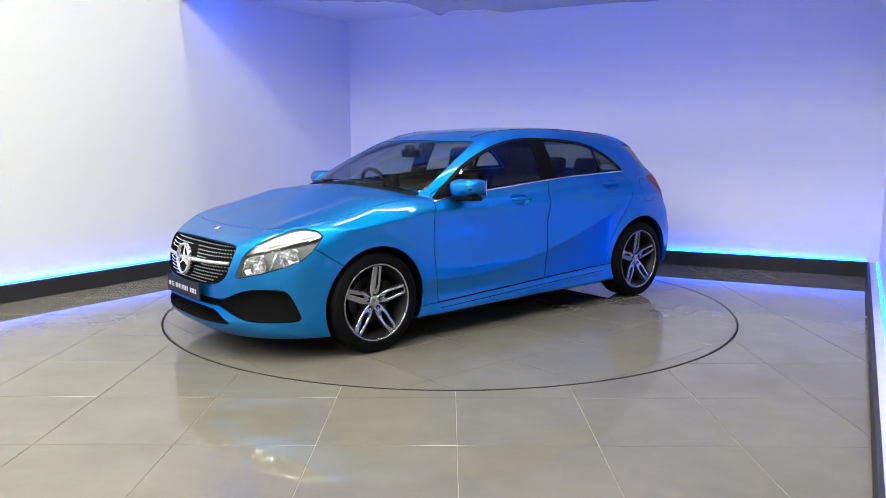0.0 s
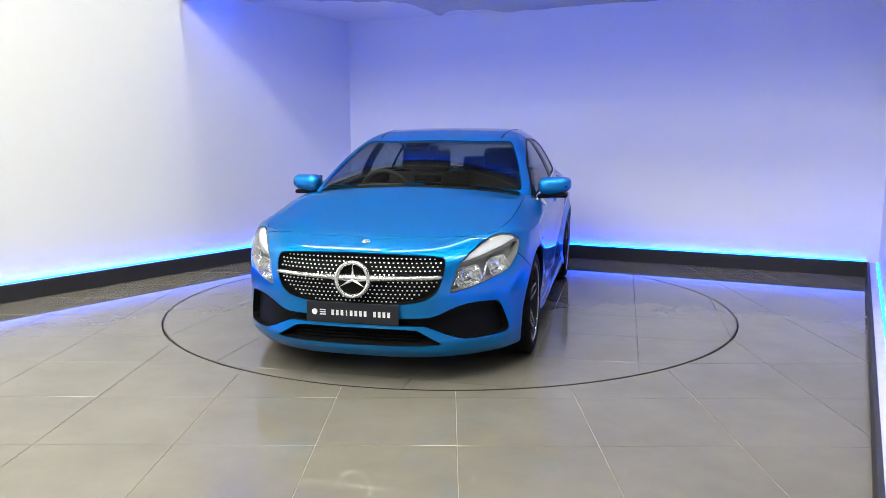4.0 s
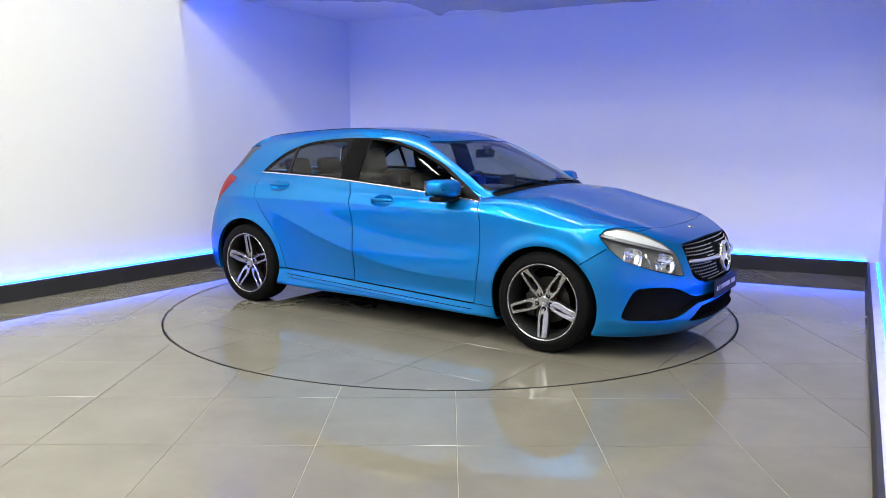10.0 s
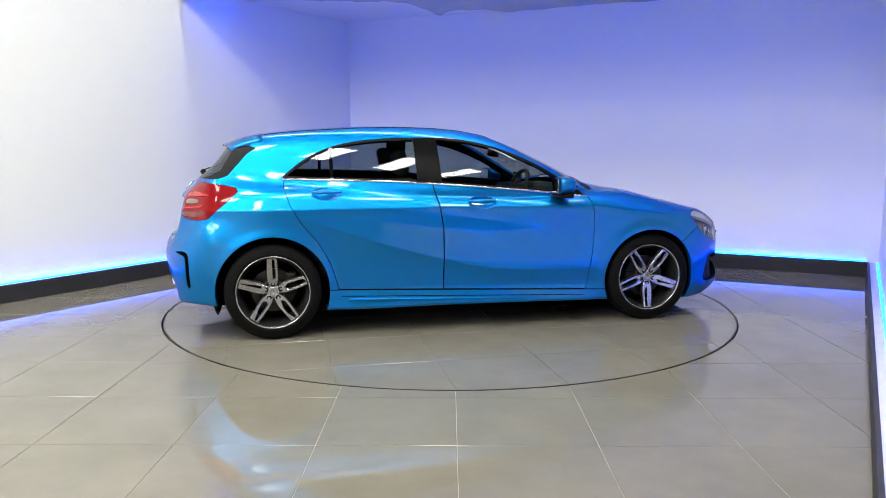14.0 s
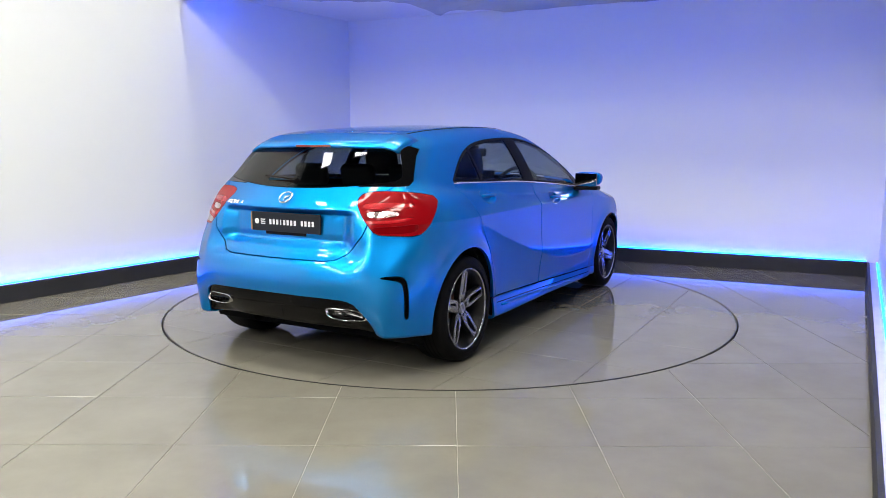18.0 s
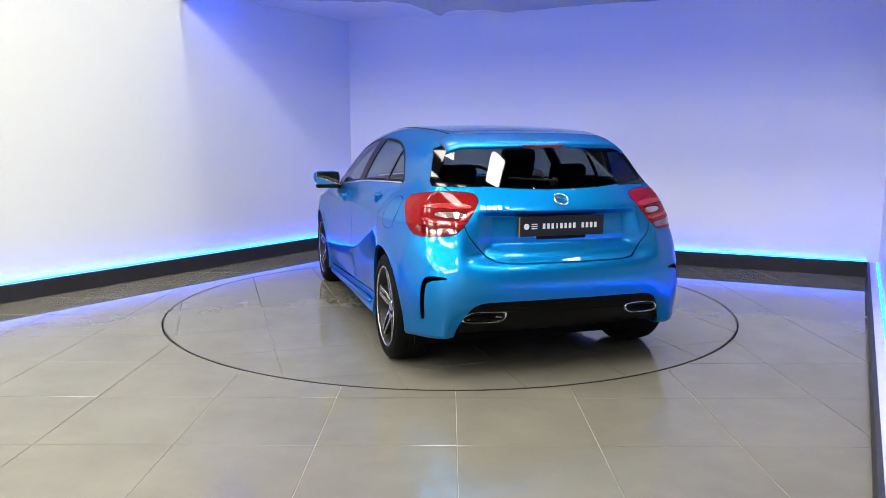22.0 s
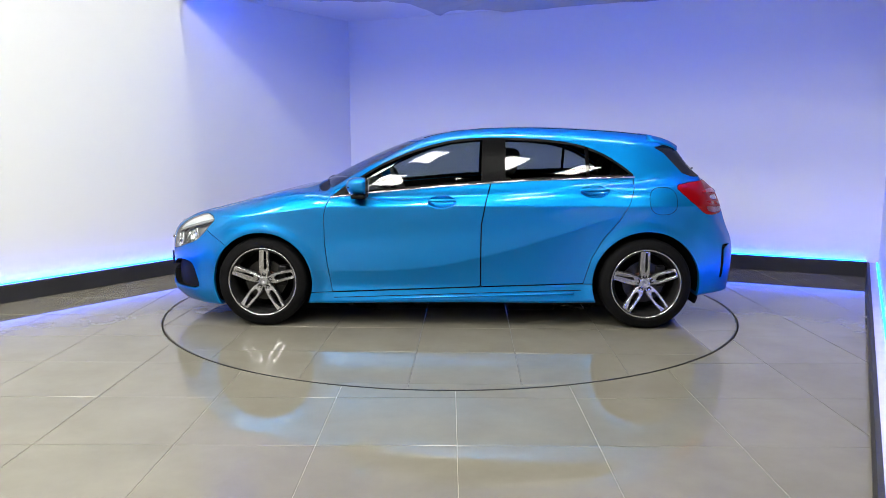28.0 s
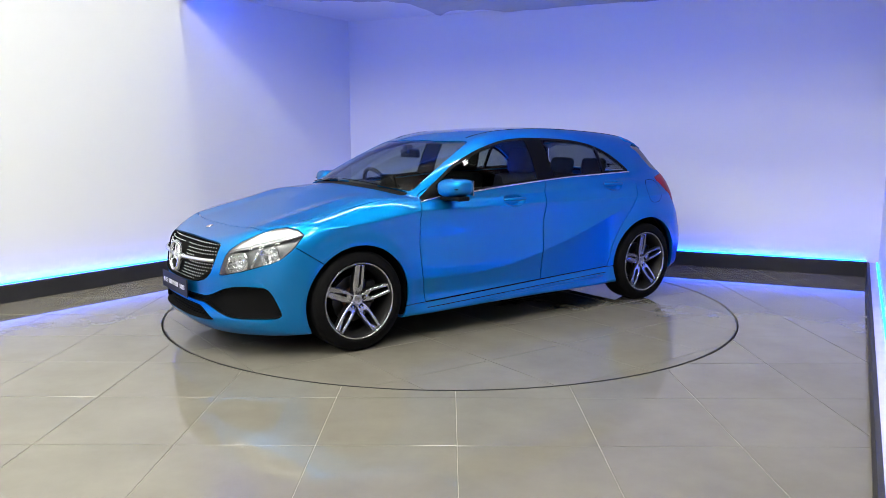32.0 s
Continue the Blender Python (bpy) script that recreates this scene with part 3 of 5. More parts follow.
def gradient(v, h=0.0015):
    x, y, z = v[:, 0], v[:, 1], v[:, 2]
    g = np.stack([field(x + h, y, z) - field(x - h, y, z), field(x, y + h, z) - field(x, y - h, z),
                  field(x, y, z + h) - field(x, y, z - h)], 1) / (2 * h)
    return g


def unit(g):
    return g / np.maximum(np.linalg.norm(g, axis=1, keepdims=True), 1e-9)


def skin_mesh(h=0.010):
    """The half skin y >= 0 as triangles on the field's zero surface."""
    gx, gy, gz = np.arange(-2.16, 2.28, h), np.arange(-2.5 * h, 0.95, h), np.arange(0.07, 1.47, h)
    f = field(gx[:, None, None], gy[None, :, None], gz[None, None, :])
    s = f < 0
    nx, ny, nz = f.shape
    c = [(i, j, k) for i in (0, 1) for j in (0, 1) for k in (0, 1)]
    tot = sum(s[i:nx - 1 + i, j:ny - 1 + j, k:nz - 1 + k].astype(np.int8) for i, j, k in c)
    cells = np.argwhere((tot > 0) & (tot < 8))
    ids = -np.ones((nx - 1, ny - 1, nz - 1), dtype=np.int64)
    ids[tuple(cells.T)] = np.arange(len(cells))
    v = np.stack([gx[cells[:, 0]], gy[cells[:, 1]], gz[cells[:, 2]]], 1) + h / 2
    for _ in range(6):
        g = gradient(v)
        d = -field(v[:, 0], v[:, 1], v[:, 2])[:, None] * g / np.maximum((g * g).sum(1, keepdims=True), 0.15)
        v = v + np.clip(d, -0.01, 0.01)
    quads = []
    for ax in range(3):
        a = [slice(None)] * 3
        b = [slice(None)] * 3
        a[ax], b[ax] = slice(0, -1), slice(1, None)
        e = np.argwhere(s[tuple(a)] != s[tuple(b)])
        p, q = [(1, 2), (2, 0), (0, 1)][ax]
        ok = (e[:, p] > 0) & (e[:, q] > 0) & (e[:, p] < f.shape[p] - 1) & (e[:, q] < f.shape[q] - 1)
        e = e[ok]
        inside_first = s[tuple(e.T)]
        dp, dq = np.zeros(3, int), np.zeros(3, int)
        dp[p], dq[q] = 1, 1
        quad = np.stack([ids[tuple((e - dp - dq).T)], ids[tuple((e - dq).T)], ids[tuple(e.T)], ids[tuple((e - dp).T)]], 1)
        quad[~inside_first] = quad[~inside_first][:, ::-1]
        quads.append(quad)
    q = np.concatenate(quads)
    q = q[(q >= 0).all(1)]
    d1 = np.linalg.norm(v[q[:, 0]] - v[q[:, 2]], axis=1)
    d2 = np.linalg.norm(v[q[:, 1]] - v[q[:, 3]], axis=1)
    sw = (d2 < d1)[:, None]
    t1 = np.where(sw, q[:, [0, 1, 3]], q[:, [0, 1, 2]])
    t2 = np.where(sw, q[:, [1, 2, 3]], q[:, [0, 2, 3]])
    v, neg, pos = cut(v, np.concatenate([t1, t2]), -v[:, 1])
    return v, neg


def cut(v, f, g):
    """Splits triangles along g = 0: places, triangles below zero, triangles above."""
    s = g[f] > 0
    n = s.sum(1)
    neg, pos = [f[n == 0]], [f[n == 3]]
    mixed = f[(n == 1) | (n == 2)]
    if len(mixed):
        sm = g[mixed] > 0
        lone_pos = sm.sum(1) == 1
        lone = np.argmax(np.where(lone_pos[:, None], sm, ~sm), 1)
        r = np.arange(len(mixed))
        a, b, c = mixed[r, lone], mixed[r, (lone + 1) % 3], mixed[r, (lone + 2) % 3]
        ed = np.sort(np.concatenate([np.stack([a, b], 1), np.stack([a, c], 1)]), 1)
        uq, inv = np.unique(ed, axis=0, return_inverse=True)
        inv = inv.ravel()
        ga, gb = g[uq[:, 0]], g[uq[:, 1]]
        t = np.clip(ga / (ga - gb + 1e-12), 0.01, 0.99)[:, None]
        w = v[uq[:, 0]] * (1 - t) + v[uq[:, 1]] * t
        base = len(v)
        v = np.concatenate([v, w])
        ab, ac = base + inv[:len(a)], base + inv[len(a):]
        tip = np.stack([a, ab, ac], 1)
        rest = np.concatenate([np.stack([ab, b, c], 1), np.stack([ab, c, ac], 1)])
        lp2 = np.concatenate([lone_pos, lone_pos])
        pos += [tip[lone_pos], rest[~lp2]]
        neg += [tip[~lone_pos], rest[lp2]]
    return v, np.concatenate(neg), np.concatenate(pos)


def rounded(poly, n=2):
    p = np.array(poly, float)
    for _ in range(n):
        q = np.roll(p, -1, 0)
        p = np.stack([p * 0.75 + q * 0.25, p * 0.25 + q * 0.75], 1).reshape(-1, 2)
    return p


def distance(pts, poly):
    """Signed distance to a closed outline, below zero inside."""
    d = np.full(len(pts), 1e9)
    inside = np.zeros(len(pts), bool)
    for a, b in zip(poly, np.roll(poly, -1, 0)):
        e, w = b - a, pts - a
        t = np.clip((w @ e) / max(e @ e, 1e-12), 0, 1)
        d = np.minimum(d, np.hypot(*(w - t[:, None] * e).T))
        c = (a[1] <= pts[:, 1]) != (b[1] <= pts[:, 1])
        if abs(e[1]) > 1e-12:
            inside ^= c & (pts[:, 0] < a[0] + e[0] * (pts[:, 1] - a[1]) / e[1])
    return np.where(inside, -d, d)


VIEWS = {"side": lambda v: v[:, [0, 2]], "end": lambda v: v[:, [1, 2]], "top": lambda v: v[:, [0, 1]],
         "front_corner": lambda v: np.stack([v[:, 1] - v[:, 0], v[:, 2]], 1), "rear_corner": lambda v: np.stack([v[:, 1] + v[:, 0], v[:, 2]], 1)}


class Skin:
    """What is left of the half skin while pieces are cut out of it."""

    def __init__(self, v, f):
        self.v, self.f = v, f

    def carve(self, poly, view, where, gap=0.005, smooth=2):
        """Cuts a piece out along an outline seen from the given side; where(v) limits it. Returns the piece."""
        poly = rounded(poly, smooth) if smooth else np.array(poly, float)
        ok = where(self.v)
        tri_ok = ok[self.f].all(1)
        mine, rest = self.f[tri_ok], self.f[~tri_ok]
        used = np.unique(mine)
        d = np.full(len(self.v), 1.0)
        d[used] = distance(VIEWS[view](self.v[used]), poly)
        v1, inner, _ = cut(self.v, mine, d + gap / 2)
        piece = compact(v1, inner)
        v2, _, outer = cut(self.v, mine, d - gap / 2)
        self.v, self.f = compact(v2, np.concatenate([outer, rest]))
        return piece

    def split(self, g):
        """Cuts by a function of the places; returns the piece below zero."""
        v, neg, pos = cut(self.v, self.f, g(self.v))
        self.v, self.f = compact(v, pos)
        return compact(v, neg)


def compact(v, f):
    used, inv = np.unique(f, return_inverse=True)
    return v[used], inv.reshape(-1, 3)


def mirrored(v, f):
    return v * np.array([1, -1, 1]), f[:, ::-1]


def both(piece):
    v, f = piece
    w, g = mirrored(v, f)
    return np.concatenate([v, w]), np.concatenate([f, g + len(v)])


def border(f):
    e = np.concatenate([f[:, [0, 1]], f[:, [1, 2]], f[:, [2, 0]]])
    key = np.sort(e, 1)
    _, idx, cnt = np.unique(key, axis=0, return_index=True, return_counts=True)
    return e[idx[cnt == 1]]


def panel(name, piece, material, parent, sink=0.0, edge=0.014, label="", normals=None):
    """A skin piece as an object: smooth like the whole body, its edges turned inwards."""
    v, f = piece
    n = unit(gradient(v)) if normals is None else unit(normals(v))
    e = border(f)
    e = e[~((np.abs(v[e[:, 0], 1]) < 2e-4) & (np.abs(v[e[:, 1], 1]) < 2e-4))]
    vs, ns, fs = [v - n * sink], [n], [f]
    if edge and len(e):
        k = len(e)
        a, b = v[e[:, 0]], v[e[:, 1]]
        na, nb = n[e[:, 0]], n[e[:, 1]]
        out = unit(np.cross(b - a, na + nb))
        hi, lo = (sink, sink + edge) if edge > 0 else (0.0, sink)
        base = len(v)
        vs += [a - na * hi, b - nb * hi, b - nb * lo, a - na * lo]
        sgn = 1 if edge > 0 else -1
        ns += [out * sgn] * 4
        i = np.arange(k) + base
        fa, fb = np.stack([i, i + 3 * k, i + 2 * k], 1), np.stack([i, i + 2 * k, i + k], 1)
        fs += [fa, fb] if sgn > 0 else [fa[:, ::-1], fb[:, ::-1]]
    return arrays(name, np.concatenate(vs), np.concatenate(fs), material, parent, np.concatenate(ns), label)


def islands(piece, least=60):
    """The connected pieces of a skin piece, crumbs left out."""
    v, f = piece
    lab = np.arange(len(v))
    while True:
        low = lab[f].min(1)
        nxt = lab.copy()
        np.minimum.at(nxt, f.ravel(), np.repeat(low, 3))
        nxt = nxt[nxt]
        if (nxt == lab).all():
            break
        lab = nxt
    keys, cnt = np.unique(lab[f[:, 0]], return_counts=True)
    return [compact(v, f[lab[f[:, 0]] == k]) for k, c in zip(keys, cnt) if c > least]


def pair(name, piece, material, parent, **kw):
    """The same piece on both sides, two objects."""
    return panel(name, piece, material, parent, **kw), panel(name, mirrored(*piece), material, parent, **kw)


def surface_point(p, axis, sign):
    """The skin's place and normal met by a ray from outside along an axis (0 x, 1 y, 2 z)."""
    t = np.linspace(2.6, 0.0, 1301)
    q = np.repeat(np.array(p, float)[None], len(t), 0)
    q[:, axis] = t * sign
    inside = field(q[:, 0], q[:, 1], q[:, 2]) < 0
    i = int(np.argmax(inside))
    v = q[i:i + 1]
    n = unit(gradient(v))[0]
    return Vector(v[0]), Vector(n)


def frame_on(place, normal, up=(0, 0, 1), lift=0.0):
    """A pose on the skin: z out of it, y as far up as can be."""
    z = Vector(normal).normalized()
    x = Vector(up).cross(z).normalized()
    y = z.cross(x)
    return Matrix.Translation(Vector(place) + z * lift) @ Matrix((x, y, z)).transposed().to_4x4()


def always(v):
    return np.ones(len(v), bool)


def moved(bm, m):
    bmesh.ops.transform(bm, matrix=m, verts=bm.verts[:])
    return bm


def build_car():
    car = new("car")
    tagged(car, "bright blue metallic five-door hatchback parked on the turntable", "car")
    v, f = skin_mesh()
    skin = Skin(v, f)

    # wheel openings
    for ax, r in ((AXLE, 0.355), (-AXLE, 0.372)):
        skin.split(lambda v: np.where((v[:, 1] > 0.5) & (v[:, 2] < 1.0), np.hypot(v[:, 0] - ax, v[:, 2] - WHEEL_Z) - r, 1.0))

    on_side = lambda v: (v[:, 1] > 0.40) & (v[:, 0] > -1.7) & (v[:, 0] < 1.25)
    front = lambda v: v[:, 0] > 1.45
    rear = lambda v: v[:, 0] < -1.3

    # side windows: the whole opening first, then pillars and panes
    dlo = [(-1.285, 1.062), (-1.21, 1.125), (-1.13, 1.182), (-1.05, 1.228), (-0.95, 1.268), (-0.83, 1.300), (-0.65, 1.322), (-0.42, 1.333), (-0.18, 1.334),
           (0.01, 1.318), (0.21, 1.270), (0.366, 1.215), (0.526, 1.143), (0.646, 1.070), (0.78, 0.985), (0.868, 0.918), (0.75, 0.932), (0.55, 0.955),
           (0.30, 0.979), (0.05, 1.000), (-0.26, 1.023), (-0.53, 1.040), (-0.92, 1.052), (-1.2, 1.060)]
    opening = skin.carve(dlo, "side", on_side, gap=0.0, smooth=1)

    # windscreen, black scuttle, bonnet
    fwd = lambda v: (v[:, 0] > 0.0) & (v[:, 2] > 0.62)
    screen = [(0.36, -0.2), (0.36, 0.2), (0.33, 0.36), (0.265, 0.53), (0.285, 0.575), (0.55, 0.65), (0.78, 0.708), (0.86, 0.722), (0.885, 0.68), (0.94, 0.45), (0.98, 0.2), (0.98, -0.2)]
    screen_piece = skin.carve(screen, "top", lambda v: (v[:, 0] > 0.1) & (v[:, 0] < 1.3) & (v[:, 2] > 0.9), gap=0.004, smooth=1)
    scuttle = [(0.985, -0.3), (0.985, 0.15), (0.945, 0.45), (0.885, 0.69), (0.89, 0.722), (0.95, 0.71), (1.005, 0.45), (1.035, 0.15), (1.035, -0.3)]
    scuttle_piece = skin.carve(scuttle, "top", fwd, gap=0.002, smooth=1)
    bonnet = [(1.04, -0.2), (1.04, 0.15), (1.01, 0.45), (0.96, 0.69), (0.965, 0.738), (1.00, 0.758), (1.12, 0.765), (1.28, 0.765), (1.48, 0.755), (1.62, 0.738), (1.74, 0.715), (1.82, 0.675),
              (1.875, 0.58), (1.91, 0.40), (1.925, 0.2), (1.93, 0.0), (1.93, -0.2)]
    bonnet_piece = skin.carve(bonnet, "top", fwd, gap=0.004, smooth=1)

    # front end
    lamp_front = [(-1.60, 0.512), (-1.592, 0.53), (-1.54, 0.625), (-1.50, 0.662), (-1.40, 0.712), (-1.27, 0.757), (-1.12, 0.790), (-1.03, 0.797), (-0.93, 0.785), (-0.875, 0.757), (-0.88, 0.742),
                  (-0.95, 0.672), (-1.03, 0.622), (-1.12, 0.592), (-1.36, 0.543), (-1.56, 0.512)]
    headlamp_piece = skin.carve(lamp_front, "front_corner", lambda v: (v[:, 0] > 1.4) & (v[:, 1] > 0.3), gap=0.005, smooth=0)
    grille = [(-0.3, 0.704), (0.0, 0.705), (0.3, 0.702), (0.465, 0.696), (0.482, 0.672), (0.480, 0.62), (0.464, 0.558), (0.435, 0.500), (0.37, 0.463), (0.22, 0.444), (0.0, 0.438), (-0.3, 0.441)]
    grille_piece = skin.carve(grille, "end", front, gap=0.005, smooth=1)
    low_grille = [(-0.2, 0.312), (0.0, 0.312), (0.33, 0.311), (0.37, 0.292), (0.45, 0.245), (0.475, 0.232), (0.44, 0.226), (0.2, 0.223), (-0.2, 0.223)]
    low_piece = skin.carve(low_grille, "end", front, gap=0.005, smooth=1)
    intake = [(-1.80, 0.335), (-1.737, 0.320), (-1.586, 0.272), (-1.462, 0.252), (-1.17, 0.255), (-1.085, 0.258), (-1.045, 0.272), (-1.055, 0.300), (-1.10, 0.370), (-1.145, 0.425), (-1.20, 0.444), (-1.429, 0.447), (-1.571, 0.425),
              (-1.711, 0.378), (-1.80, 0.370), (-2.7, 0.370), (-2.7, 0.335)]
    intake_piece = skin.carve(intake, "front_corner", lambda v: v[:, 0] > 1.5, gap=0.005, smooth=1)

    # rear end
    tail_lamp = [(-1.42, 0.945), (-1.41, 0.995), (-1.34, 1.030), (-1.155, 1.038), (-0.95, 1.026), (-0.755, 1.000), (-0.80, 0.92), (-0.90, 0.83), (-0.98, 0.797),
                 (-1.2, 0.800), (-1.31, 0.806), (-1.37, 0.86)]
    tail_piece = skin.carve(tail_lamp, "rear_corner", lambda v: (v[:, 0] < -1.2) & (v[:, 1] > 0.3), gap=0.003, smooth=1)
    glass_rear = [(-0.2, 1.305), (0.2, 1.305), (0.50, 1.303), (0.53, 1.295), (0.565, 1.245), (0.625, 1.135), (0.638, 1.105), (0.612, 1.084), (0.40, 1.060), (0.2, 1.046), (0.0, 1.042), (-0.2, 1.046)]
    back_glass = skin.carve(glass_rear, "end", rear, gap=0.004, smooth=1)
    fin = [(-1.435, 1.263), (-1.50, 1.222), (-1.62, 1.085), (-1.68, 1.062), (-2.0, 1.05), (-2.0, 1.30), (-1.56, 1.30)]
    fin_piece = skin.carve(fin, "side", lambda v: (v[:, 0] < -1.25) & (v[:, 1] > 0.42), gap=0.003, smooth=0)
    hatch = [(-0.3, 0.657), (0.0, 0.656), (0.34, 0.658), (0.41, 0.668), (0.455, 0.695), (0.50, 0.745), (0.545, 0.80), (0.565, 0.86), (0.60, 1.04), (0.645, 1.075), (0.655, 1.105),
             (0.62, 1.18), (0.56, 1.29), (0.51, 1.33), (0.2, 1.333), (-0.3, 1.333)]
    hatch_piece = skin.carve(hatch, "end", rear, gap=0.006, smooth=0)
    diffuser = [(-0.3, 0.462), (0.0, 0.462), (0.44, 0.460), (0.53, 0.445), (0.57, 0.405), (0.615, 0.31), (0.63, 0.25), (0.60, 0.1), (-0.3, 0.1)]
    diffuser_piece = skin.carve(diffuser, "end", lambda v: v[:, 0] < -1.6, gap=0.003, smooth=1)
    vent = [(-1.31, 0.582), (-1.25, 0.590), (-1.15, 0.592), (-1.105, 0.575), (-1.088, 0.53), (-1.083, 0.45), (-1.083, 0.36), (-1.10, 0.352), (-1.118, 0.365), (-1.118, 0.45),
            (-1.125, 0.53), (-1.145, 0.565), (-1.24, 0.577)]
    vent_piece = skin.carve(vent, "rear_corner", lambda v: (v[:, 0] < -1.5) & (v[:, 1] > 0.45), gap=0.005, smooth=1)

    # doors and sill
    rear_door = [(-1.262, 1.075), (-1.262, 1.0), (-1.225, 0.89), (-1.155, 0.77), (-1.045, 0.635), (-0.968, 0.495), (-0.932, 0.376), (-0.915, 0.318), (-0.55, 0.305), (-0.199, 0.293),
                 (-0.198, 0.534), (-0.201, 0.731), (-0.231, 0.887), (-0.262, 1.0), (-0.27, 1.08)]
    rear_door_piece = skin.carve(rear_door, "side", on_side, gap=0.005, smooth=0)
    front_door = [(-0.262, 1.08), (-0.258, 1.0), (-0.227, 0.887), (-0.197, 0.731), (-0.194, 0.534), (-0.195, 0.293), (0.35, 0.273), (0.852, 0.254), (0.883, 0.454), (0.901, 0.613),
                  (0.901, 0.80), (0.885, 0.86), (0.868, 0.905), (0.84, 0.96), (0.6, 1.08)]
    front_door_piece = skin.carve(front_door, "side", on_side, gap=0.005, smooth=0)
    sill = [(-1.03, 0.318), (-0.90, 0.314), (-0.2, 0.289), (0.85, 0.250), (1.03, 0.244), (1.03, 0.1), (-1.03, 0.1)]
    sill_piece = skin.carve(sill, "side", on_side, gap=0.006, smooth=0)

    # bumpers, wings, roof
    seam = lambda v: np.where(v[:, 0] > 1.5, v[:, 2] - 0.575 - 0.7 * (v[:, 0] - 1.6), 1.0)
    front_bumper = skin.split(seam)
    skin.split(lambda v: seam(v) - 0.006)
    rear_bumper = skin.split(lambda v: np.where(v[:, 0] < -1.3, v[:, 0] + 1.50 + 0.9 * np.clip(v[:, 2] - 0.58, 0, 1) + 3.0 * np.clip(v[:, 2] - 0.815, 0, 1), 1.0))
    wing = skin.split(lambda v: np.where(v[:, 0] > 0.6, 0.905 - v[:, 0] + 3 * np.clip(v[:, 2] - 0.97, 0, 1), 1.0))
    shell = (skin.v, skin.f)

    panel("bonnet", both(bonnet_piece), PAINT, car)
    pair("front_wing", wing, PAINT, car)
    for pc in islands(front_bumper):
        if (np.abs(pc[0][:, 1]) < 1e-3).sum() > 2:
            panel("front_bumper", both(pc), PAINT, car, edge=0.03)
        else:
            pair("bumper_corner", pc, PAINT, car, edge=0.02)
    for pc in islands(rear_bumper):
        if (np.abs(pc[0][:, 1]) < 1e-3).sum() > 2:
            panel("rear_bumper", both(pc), PAINT, car, edge=0.03)
        else:
            pair("rear_bumper_corner", pc, PAINT, car, edge=0.02)
    panel("body_shell", both(shell), PAINT, car, edge=0.02)
    tailgate = panel("tailgate", both(hatch_piece), PAINT, car, edge=0.02)
    doors = {}
    for side_name, s in (("l", 1), ("r", -1)):
        flip = (lambda p: p) if s > 0 else (lambda p: mirrored(*p))
        doors["f", s] = panel("front_door", flip(front_door_piece), PAINT, car)
        doors["r", s] = panel("rear_door", flip(rear_door_piece), PAINT, car)
        panel("sill", flip(sill_piece), PAINT, car)
    panel("scuttle", both(scuttle_piece), BLACK, car, sink=0.012, edge=0.01, label="black plastic scuttle panel")
    panel("windscreen", both(screen_piece), SCREEN_GLASS, car, sink=0.003, edge=0.0, label="clear laminated windscreen")
    bowed = lambda v: np.stack([-np.ones(len(v)), 0.85 * v[:, 1], 0.74 + 0.45 * (v[:, 2] - 1.17)], 1)
    panel("rear_window", both(back_glass), PRIVACY, tailgate, sink=0.002, edge=0.0, label="dark tinted rear window", normals=bowed)
    for pc in (fin_piece, mirrored(*fin_piece)):
        panel("spoiler_fin", pc, GLOSS_BLACK, tailgate, sink=0.002, edge=0.015, label="gloss black fin beside the rear window",
              normals=lambda v: np.stack([-0.75 - 0 * v[:, 0], np.sign(v[:, 1]) * (0.55 + 0.5 * (np.abs(v[:, 1]) - 0.6)), 0.25 + 0.5 * (v[:, 2] - 1.17)], 1))
    build_openings(car, doors, opening, dlo)
    build_front(car, headlamp_piece, grille_piece, low_piece, intake_piece)
    build_rear(car, tailgate, tail_piece, diffuser_piece, vent_piece)
    build_liners(car, v, f, dlo)
    build_details(car, doors)
    build_cabin(car)
    build_wheels(car)
    return car


